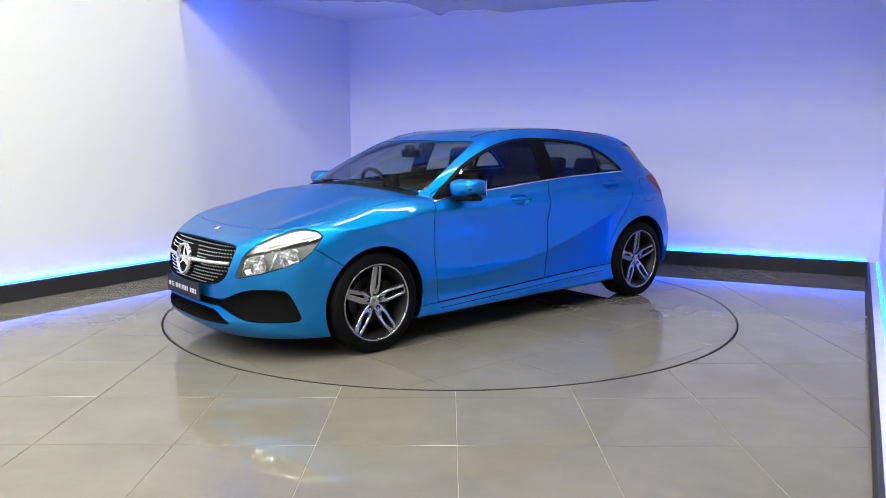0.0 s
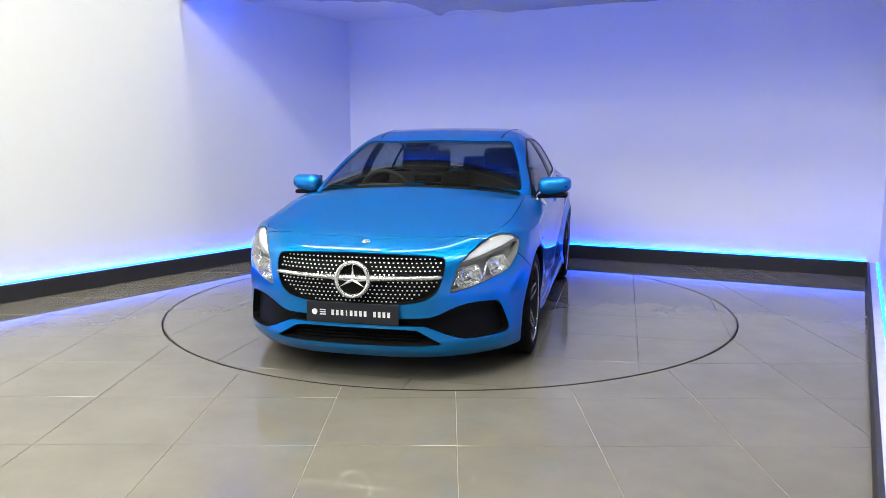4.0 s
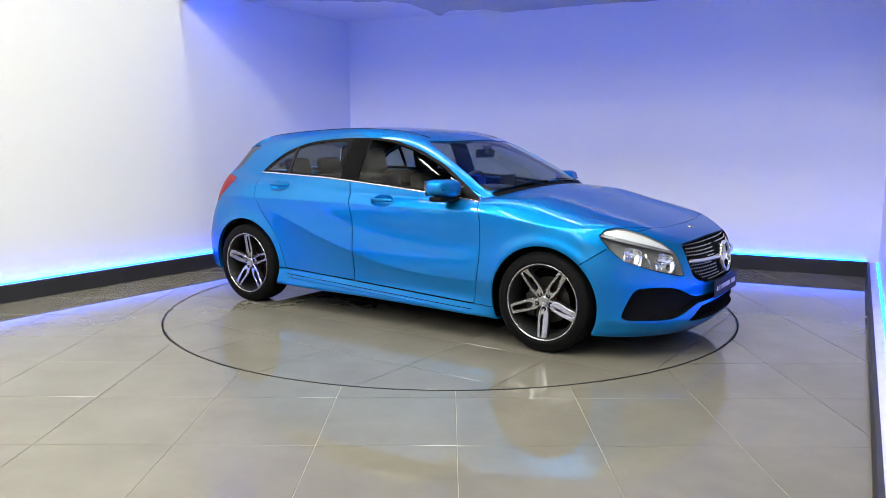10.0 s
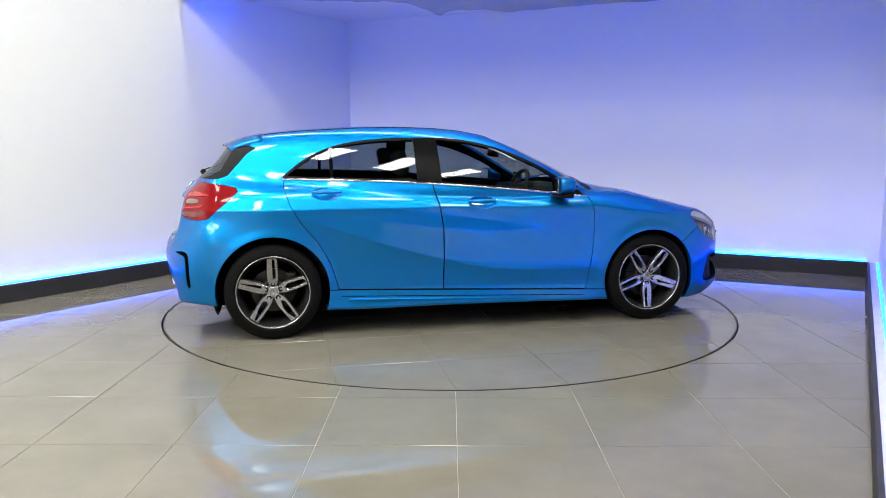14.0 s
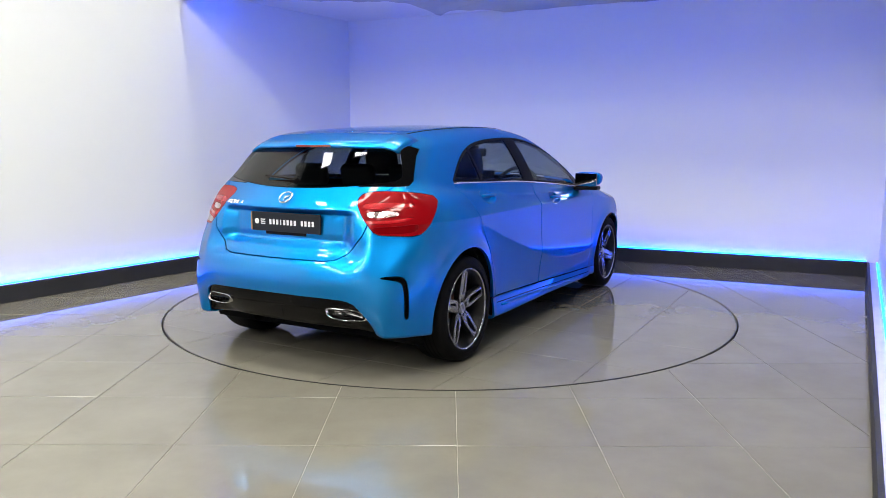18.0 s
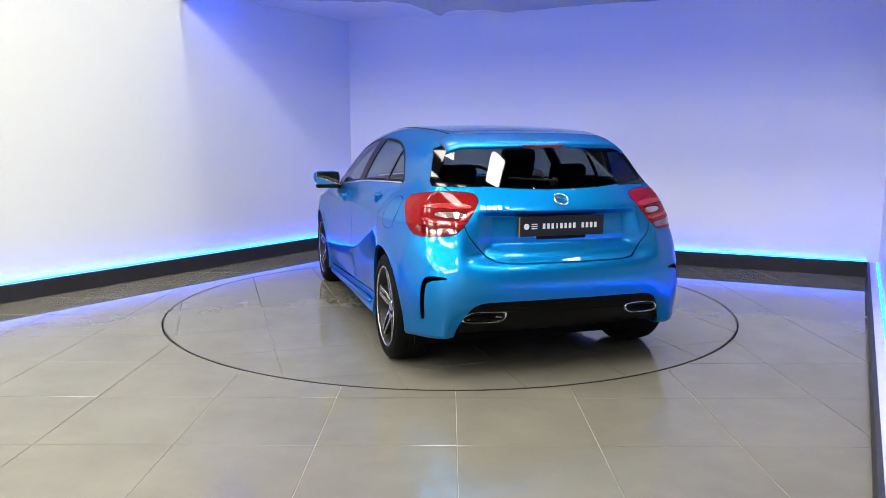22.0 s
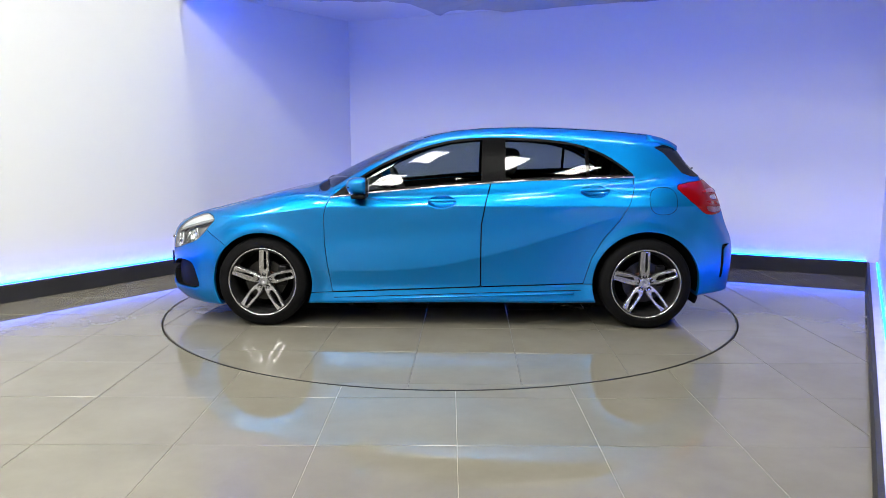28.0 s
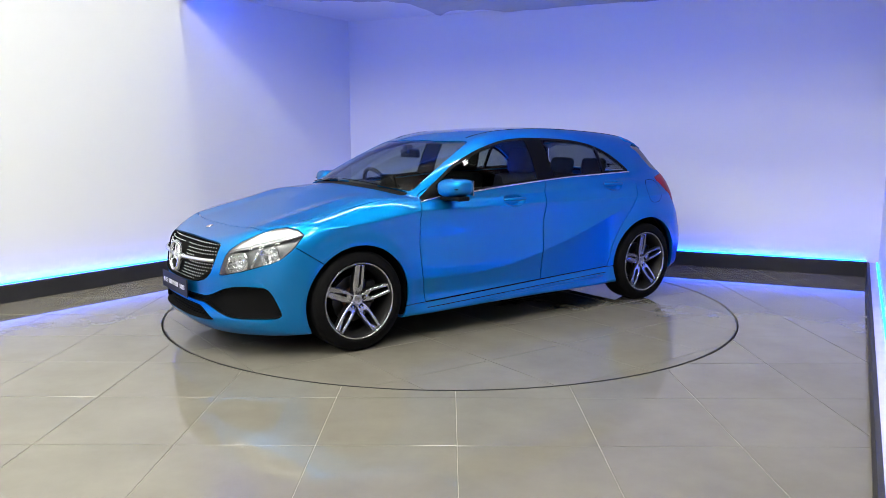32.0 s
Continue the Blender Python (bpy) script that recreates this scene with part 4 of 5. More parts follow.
def build_openings(car, doors, opening, dlo):
    """Panes, black pillars and the bright belt strip."""
    v, f = opening
    sk = Skin(v, f)
    pillar = [(-0.372, 1.40), (-0.365, 1.00), (-0.195, 0.98), (-0.208, 1.40)]
    post = [(-0.955, 1.40), (-0.957, 1.02), (-0.932, 1.02), (-0.932, 1.40)]
    p1 = sk.carve(pillar, "side", always, gap=0.0, smooth=0)
    p2 = sk.carve(post, "side", always, gap=0.0, smooth=0)
    corner = [(0.70, 0.90), (0.70, 1.034), (0.72, 1.3), (1.0, 1.3), (1.0, 0.85)]
    p3 = sk.carve(corner, "side", always, gap=0.0, smooth=0)
    inner = np.array(dlo)
    frame_piece = sk.split(lambda v: -distance(v[:, [0, 2]], inner) - 0.016)
    quarter = sk.split(lambda v: v[:, 0] + 0.94)
    rear_pane = sk.split(lambda v: v[:, 0] + 0.3)
    front_pane = (sk.v, sk.f)
    for s in (1, -1):
        flip = (lambda p: p) if s > 0 else (lambda p: mirrored(*p))
        panel("window_glass", flip(front_pane), GLASS, doors["f", s], sink=0.004, edge=0, label="tinted side glass")
        panel("window_glass", flip(rear_pane), GLASS, doors["r", s], sink=0.004, edge=0, label="tinted side glass")
        panel("quarter_glass", flip(quarter), GLASS, doors["r", s], sink=0.004, edge=0, label="tinted quarter glass")
        panel("pillar_trim", flip(p1), PILLAR, car, sink=0.001, label="gloss black pillar cover")
        panel("divider", flip(p2), GLOSS_BLACK, doors["r", s], sink=0.001)
        panel("mirror_mount", flip(p3), BLACK, doors["f", s], sink=0.001)
        panel("window_seal", flip(frame_piece), BLACK, car, sink=0.002, edge=0.02)
        pts = []
        for x in np.linspace(-1.27, 0.86, 40):
            z = float(np.interp(x, [p[0] for p in dlo[:14:-1]], [p[1] for p in dlo[:14:-1]]))
            p, n = surface_point((x, 0, z - 0.004), 1, s)
            pts.append(p + n * 0.002)
        part("belt_strip", tube(pts, 0.009, 8, 0.8), CHROME, car, "bright chrome belt strip", smooth=True)


def build_front(car, headlamp, grille, low, intake):
    # grille: dark recess, rows of pins, the bar and the round emblem
    ob = panel("grille", both(grille), DARK, car, sink=0.045, edge=-1, label="black grille with bright pins")
    for row in range(12):
        z = 0.458 + row * 0.0215
        for k in range(-19, 20):
            y = (k + (0.5 if row % 2 else 0)) * 0.0255
            w = 0.478 * math.sqrt(max(0.0, 1 - max(0.0, (0.60 - z) / 0.165) ** 2.2))
            if abs(y) > w - 0.014 or math.hypot(y, z - 0.578) < 0.104 or abs(z - (0.583 + 0.02 * abs(y))) < 0.021 or z > 0.698:
                continue
            if "pin" not in PIN:
                PIN["pin"] = pin_mesh()
            p, n = surface_point((0, y, z), 0, 1)
            o = new("pin", PIN["pin"])
            o.parent = ob
            o.location = p - n * 0.016
    bm = tube([(float(nose(np.array(z))) - 0.76 * abs(y) ** 3.1 + 0.0, y, z) for y in np.linspace(-0.467, 0.467, 41) for z in (0.583 + 0.02 * abs(y),)], 0.013, 10, 0.9, lambda t: 1 + 0.9 * math.exp(-((t - 0.5) / 0.13) ** 2))
    part("grille_bar", bm, SATIN, ob, "satin silver grille bar", smooth=True)
    cx = float(nose(np.array(0.575))) + 0.014
    m = Matrix.Translation((cx, 0, 0.578)) @ Matrix.Rotation(radians(-90), 4, "Z") @ Matrix.Rotation(radians(6), 4, "X")
    badge = part("emblem", moved(lathe([(0.098, -0.012), (0.102, 0.0), (0.098, 0.014), (0.088, 0.017), (0.080, 0.010), (0.079, -0.012)], 56), m), SATIN, ob,
                 "round chrome emblem ring", smooth=True)
    part("emblem_back", moved(lathe([(0.001, -0.014), (0.001, -0.006), (0.08, -0.006), (0.08, -0.014)], 40), m), DARK, badge)
    part("emblem_arm", moved(three_arms(0.083, 0.017), m), BRIGHT, badge, smooth=False)
    # small round badge on the nose
    p, n = surface_point((1.985, 0, 0), 2, 1)
    part("badge", moved(lathe([(0.001, 0.0), (0.001, 0.004), (0.022, 0.004), (0.025, 0.0)], 28, "z"), frame_on(p, n, (1, 0, 0), 0.001)), SATIN, car, "small round silver badge", smooth=True)
    # lower grille and side intakes
    lg = panel("lower_grille", both(low), DARK, car, sink=0.07, edge=-1, label="black lower grille with slats")
    for k in range(5):
        z = 0.238 + k * 0.017
        pts = [(float(nose(np.array(z))) - 0.76 * abs(y) ** 3.1 - 0.035, y, z) for y in np.linspace(-0.36, 0.36, 21)]
        part("slat", tube(pts, 0.004, 6), DARK, lg)
    it = panel("bumper_intake", both(intake), BLACK, car, sink=0.04, edge=-1, label="black bumper intake")
    # headlamps: housing, reflectors, bright brow, clear lens
    for s in (1, -1):
        pc = headlamp if s > 0 else mirrored(*headlamp)
        lamp = panel("headlamp", pc, LAMP_GREY, car, sink=0.055, edge=-1, label="clear headlamp with silver housing")
        sk = Skin(*headlamp)
        brow = sk.split(lambda v: 0.665 + 0.22 * (v[:, 1] - v[:, 0] + 1.50) * 0.8 - v[:, 2])
        dark = sk.split(lambda v: 0.648 + 0.22 * (v[:, 1] - v[:, 0] + 1.50) * 0.8 - v[:, 2])
        fl = (lambda p: p) if s > 0 else (lambda p: mirrored(*p))
        panel("brow", fl(brow), BROW, lamp, sink=0.012, edge=0.02, label="bright brow strip")
        panel("brow_shadow", fl(dark), LAMP_GREY, lamp, sink=0.016, edge=0.01)
        for sy, z, rr, wide in ((0.605, 0.590, 0.052, 1.35), (0.745, 0.632, 0.050, 1.15)):
            p, n = surface_point((0, s * sy, z), 0, 1)
            mm = frame_on(p - n * 0.036, (n + Vector((0.35, 0, 0.05))).normalized()) @ Matrix.Rotation(radians(s * 14), 4, "Z") @ Matrix.Diagonal((wide, 1, 1, 1))
            bowl = part("reflector", moved(squared_bowl(rr), mm), REFLECTOR, lamp, "faceted chrome reflector")
            part("bulb", moved(lathe([(0.001, -0.012), (0.010, -0.012), (0.012, 0.004), (0.008, 0.010), (0.001, 0.012)], 16, "z", True), mm), CHROME, bowl, smooth=True)
        # a bright partition between the two chambers and a chrome finger at the inner end
        for ya, za, yb, zb in ((0.672, 0.560, 0.690, 0.655), (0.535, 0.545, 0.560, 0.628)):
            ends = []
            for y, z in ((ya, za), ((ya + yb) / 2, (za + zb) / 2), (yb, zb)):
                p, n = surface_point((0, s * y, z), 0, 1)
                ends.append(p - n * 0.022)
            part("partition", tube(ends, 0.007, 8), CHROME, lamp, smooth=True)
        panel("lens", pc, LENS, lamp, sink=0.001, edge=0, label="clear plastic lens")
    number_plate(car, Vector((2.228, 0, 0.398)), 90.0, "front")
    # parking sensors
    for y, z in ((0.72, 0.455), (-0.72, 0.455)):
        p, n = surface_point((0, y, z), 0, 1)
        part("sensor", moved(lathe([(0.001, 0.0), (0.001, 0.002), (0.009, 0.002), (0.011, 0.0)], 18, "z"), frame_on(p, n)), PAINT, car)


PIN = {}


def squared_bowl(r):
    """A shallow reflector with a squarish mouth and flat facets, opening along z."""
    bm = bmesh.new()
    rings = []
    for grow, h in ((1.08, 0.020), (1.0, 0.024), (0.78, 0.004), (0.48, -0.010), (0.16, -0.014)):
        ring = []
        for k in range(16):
            c, q = math.cos(math.pi * k / 8), math.sin(math.pi * k / 8)
            e = (abs(c) ** 4 + abs(q) ** 4) ** -0.25
            ring.append(bm.verts.new((r * grow * c * e, r * grow * q * e, h)))
        rings.append(ring)
    for a, b in zip(rings, rings[1:]):
        for k in range(16):
            j = (k + 1) % 16
            bm.faces.new((a[k], a[j], b[j], b[k]))
    bm.faces.new(rings[-1])
    bmesh.ops.recalc_face_normals(bm, faces=bm.faces[:])
    return bm


def pin_mesh():
    bm = box(0.004, 0.0100, 0.0070, None, 0.0018, 1)
    me = bpy.data.meshes.new("pin")
    bm.to_mesh(me)
    bm.free()
    me.materials.append(BRIGHT)
    return me


def three_arms(r, w):
    """Three tapered ridged arms in the x-z plane."""
    bm = bmesh.new()
    top = bm.verts.new((0, 0.014, 0))
    bot = bm.verts.new((0, -0.006, 0))
    ring = []
    for k in range(6):
        a = math.pi / 2 + k * math.pi / 3
        rr = r if k % 2 == 0 else w * 0.62
        ring.append(bm.verts.new((rr * math.cos(a), 0.0 if k % 2 else 0.004, rr * math.sin(a))))
    for k in range(6):
        j = (k + 1) % 6
        bm.faces.new((top, ring[k], ring[j]))
        bm.faces.new((bot, ring[j], ring[k]))
    bmesh.ops.recalc_face_normals(bm, faces=bm.faces[:])
    return bm


def number_plate(parent, at, turn, which):
    """A dark show plate with unreadable print as plain bars; turn: the way that it faces."""
    m = Matrix.Translation(at) @ Matrix.Rotation(radians(turn), 4, "Z")
    plate = part("number_plate", moved(box(0.52, 0.008, 0.111, None, 0.002, 1), m), PLATE_DARK, parent, "dark grey show plate with white print")
    lift = -0.0052
    for k in range(13):
        if k != 8:
            part("print_bar", box(0.015 if k != 3 else 0.007, 0.0016, 0.029, m @ Matrix.Translation((-0.108 + k * 0.0262, lift, 0.0))), WHITE, plate)
    bm = lathe([(0.001, -0.0060), (0.016, -0.0060), (0.016, -0.0044), (0.001, -0.0044)], 20)
    part("print_disc", moved(bm, m @ Matrix.Translation((-0.212, 0, 0))), WHITE, plate)
    for k in range(3):
        part("print_bar", box(0.034, 0.0016, 0.006, m @ Matrix.Translation((-0.165, lift, 0.012 - k * 0.012))), WHITE, plate)
    if which == "rear":
        part("plate_edge", moved(box(0.008, 0.0018, 0.107), m @ Matrix.Translation((-0.254, lift + 0.0004, 0))), PLATE_YELLOW, plate, "yellow plate edge")
    return plate


def build_rear(car, tailgate, tail_piece, diffuser_piece, vent_piece):
    for s in (1, -1):
        fl = (lambda p: p) if s > 0 else (lambda p: mirrored(*p))
        lamp = panel("tail_lamp", fl(tail_piece), RED_DEEP, car, sink=0.02, edge=-1, label="red tail lamp with clear insert")
        sk = Skin(*tail_piece)
        insert = sk.carve([(-1.365, 0.905), (-1.355, 0.930), (-1.17, 0.934), (-1.10, 0.922), (-1.14, 0.900), (-1.34, 0.895)], "rear_corner", always, gap=0.004, smooth=1)
        bands = [sk.carve(q, "rear_corner", always, gap=0.002, smooth=1) for q in (
            [(-1.385, 0.950), (-1.365, 0.972), (-1.15, 0.978), (-0.985, 0.962), (-0.99, 0.950), (-1.10, 0.948), (-1.17, 0.946), (-1.36, 0.940)],
            [(-1.375, 0.885), (-1.34, 0.880), (-1.14, 0.886), (-1.02, 0.900), (-1.00, 0.890), (-1.12, 0.868), (-1.34, 0.860), (-1.37, 0.868)])]
        foot = sk.carve([(-1.335, 0.816), (-1.34, 0.846), (-1.15, 0.850), (-1.00, 0.862), (-0.965, 0.850), (-1.00, 0.820), (-1.15, 0.812)], "rear_corner", always, gap=0.002, smooth=1)
        panel("lens", fl((sk.v, sk.f)), RED_LENS, lamp, sink=-0.001, edge=0.004, label="red lens")
        panel("clear_lens", fl(insert), LAMP_CLEAR, lamp, sink=0.002, edge=0.004, label="clear reversing lens")
        for g in bands:
            panel("light_band", fl(g), RED_BAND, lamp, sink=-0.002, edge=0.004, label="bright red light band")
        panel("lamp_foot", fl(foot), RED_DEEP, lamp, sink=0.0, edge=0.003, label="deep red lower band")
        panel("bumper_vent", fl(vent_piece), BLACK, car, sink=0.03, edge=-1, label="black bumper corner vent")
    df = panel("diffuser", both(diffuser_piece), DIFFUSER, car, sink=0.012, edge=0.03, label="gloss black rear diffuser")
    for s in (1, -1):
        c = Vector((-2.030, s * 0.462, 0.372))
        outline = [(-0.100, -0.010), (-0.06, -0.030), (0.09, -0.031), (0.128, -0.026), (0.140, -0.012), (0.105, 0.020), (0.06, 0.031), (-0.085, 0.031), (-0.108, 0.022)]
        q = rounded(outline, 2)
        rings = []
        bm = bmesh.new()
        for grow, x in ((1.0, 0.06), (1.0, 0.006), (0.95, 0.001), (0.88, 0.004), (0.84, 0.06)):
            rings.append([bm.verts.new((c.x + 0.30 * abs(0.455 + py) ** 3 - 0.028 + x, c.y + s * py * (1 + (grow - 1) * 0.6), c.z + pz * grow)) for py, pz in q])
        for a, b in zip(rings, rings[1:]):
            for i in range(len(q)):
                j = (i + 1) % len(q)
                bm.faces.new((a[i], a[j], b[j], b[i]))
        bmesh.ops.recalc_face_normals(bm, faces=bm.faces[:])
        tip = part("exhaust_tip", bm, CHROME, df, "chrome exhaust surround", smooth=True)
        bm = bmesh.new()
        bm.faces.new([bm.verts.new((c.x + 0.30 * abs(0.455 + py) ** 3 + 0.01, c.y + s * py * 0.9, c.z + pz * 0.9)) for py, pz in q])
        part("exhaust_mouth", bm, DARK, tip)
    number_plate(tailgate, Vector((-1.944, 0, 0.845)), -90.0, "rear")
    part("plate_holder", box(0.02, 0.30, 0.02, Matrix.Translation((-1.936, 0, 0.782)), 0.004), BLACK, tailgate)
    # emblem and model letters as plain bright shapes
    p, n = surface_point((0, 0.0, 0.985), 0, -1)
    m = frame_on(p, n, lift=0.006) @ Matrix.Rotation(radians(90), 4, "X")
    ring = part("emblem", moved(lathe([(0.043, -0.004), (0.046, 0.0), (0.043, 0.006), (0.037, 0.006), (0.036, -0.004)], 40), m), CHROME, tailgate, "round chrome emblem", smooth=True)
    part("emblem_arm", moved(three_arms(0.038, 0.008), m), CHROME, ring)
    for k, w in enumerate((0.026, 0.022, 0.022, 0.022, 0.0, 0.018)):
        if w == 0:
            continue
        p, n = surface_point((0, 0.455 - k * 0.030 if k < 4 else 0.325, 0.950), 0, -1)
        part("model_bar", moved(box(w, 0.026 if k < 4 else 0.02, 0.004, None, 0.001, 1), frame_on(p, n, lift=0.003)), SATIN, tailgate, "silver model lettering as bars")
    # roof spoiler and high brake lamp
    bm = bmesh.new()
    rings = []
    for y in np.linspace(-0.56, 0.56, 41):
        e = (abs(y) / 0.56) ** 8
        ring = []
        for x in (-1.405, -1.46, -1.52):
            p, n = surface_point((x + 0.02 * e, y, 0), 2, 1)
            ring.append(p + n * 0.004)
        tip = Vector((-1.685 + 0.24 * y * y, y, ring[2].z - 0.062 + 0.02 * e))
        mid = (ring[2] * 0.45 + tip * 0.55) + Vector((0, 0, 0.006))
        p, n = surface_point((-1.56, y * 0.97, 0), 2, 1)
        ring += [mid, tip + Vector((0.004, 0, 0.004)), tip + Vector((0.008, 0, -0.010)), p - n * 0.03]
        rings.append([bm.verts.new(q) for q in ring])
    for a, b in zip(rings, rings[1:]):
        for i in range(7):
            j = (i + 1) % 7
            bm.faces.new((a[i], a[j], b[j], b[i]))
    bm.faces.new(rings[0])
    bm.faces.new(rings[-1])
    bmesh.ops.recalc_face_normals(bm, faces=bm.faces[:])
    sp = part("spoiler", bm, PAINT, tailgate, smooth=True)
    part("brake_lamp", box(0.012, 0.26, 0.014, Matrix.Translation((-1.676, 0, 1.2795)), 0.003), RED_DEEP, sp, "dark red high brake lamp")
    # wiper
    pts = [surface_point((0, y, z), 0, -1) for y, z in ((0.0, 1.075), (0.12, 1.083), (0.26, 1.092))]
    wp = part("rear_wiper", tube([p + n * 0.018 for p, n in pts], 0.008, 8, 0.7), BLACK, tailgate)
    p, n = pts[0]
    part("wiper_pivot", moved(lathe([(0.001, 0), (0.001, 0.03), (0.016, 0.028), (0.022, 0)], 18, "z"), frame_on(p, n)), BLACK, wp)


LAMP_CLEAR = mat("clear silver lamp insert", (0.4, 0.26, 0.26), rough=0.12, metal=0.7, coat=1.0)


def build_liners(car, v, f, dlo):
    """Dark inner skin, wheel housings and floor, so that gaps look dark and the cabin is closed."""
    sk = Skin(v, f)
    for ax in (AXLE, -AXLE):
        sk.split(lambda v: np.where((v[:, 1] > 0.5) & (v[:, 2] < 1.0), np.hypot(v[:, 0] - ax, v[:, 2] - WHEEL_Z) - 0.385, 1.0))
    grown = np.array(dlo)
    sk.split(lambda v: np.where((v[:, 1] > 0.4) & (v[:, 2] > 0.8), distance(v[:, [0, 2]], grown) - 0.012, 1.0))
    sk.split(lambda v: np.where((v[:, 0] > 0.1) & (v[:, 2] > 0.92), distance(v[:, [0, 1]], np.array([(0.35, -0.3), (0.365, 0.2), (0.32, 0.36), (0.25, 0.55), (0.55, 0.665), (0.87, 0.735), (0.985, 0.2), (0.985, -0.3)])), 1.0))
    sk.split(lambda v: np.where((v[:, 0] < -1.3) & (v[:, 2] > 0.9), distance(v[:, [1, 2]], np.array([(-0.3, 1.31), (0.52, 1.31), (0.57, 1.27), (0.65, 1.105), (0.6, 1.075), (0.0, 1.035), (-0.3, 1.035)])), 1.0))
    # leave out the nose and tail where lamps and grilles are recessed
    sk.split(lambda v: np.where((v[:, 0] > 1.4) & (v[:, 2] < 0.83), 1.50 - v[:, 0], 1.0))
    sk.split(lambda v: np.where((v[:, 0] < -1.4) & (v[:, 2] < 1.04), v[:, 0] + 1.55, 1.0))
    panel("inner_lining", both((sk.v, sk.f)), DARK, car, sink=0.022, edge=0, label="dark inner lining")
    part("nose_core", box(0.5, 1.3, 0.42, Matrix.Translation((1.66, 0, 0.42)), 0.05), DARK, car)
    part("tail_core", box(0.30, 1.2, 0.50, Matrix.Translation((-1.66, 0, 0.60)), 0.05), DARK, car)
    for ax in (AXLE, -AXLE):
        for s in (1, -1):
            bm = lathe([(0.386, 0.79), (0.386, 0.50), (0.30, 0.49), (0.05, 0.49), (0.05, 0.48), (0.398, 0.48), (0.398, 0.79)], 40)
            moved(bm, Matrix.Translation((ax, 0, WHEEL_Z)) @ Matrix.Diagonal((1, s, 1, 1)))
            cutoff = bmesh.ops.bisect_plane(bm, geom=bm.verts[:] + bm.edges[:] + bm.faces[:], plane_co=(0, 0, 0.17), plane_no=(0, 0, -1), clear_outer=True)
            bmesh.ops.recalc_face_normals(bm, faces=bm.faces[:])
            part("wheel_housing", bm, DARK, car)
    part("underbody", box(3.4, 1.36, 0.08, Matrix.Translation((0.08, 0, 0.17)), 0.02), DARK, car)


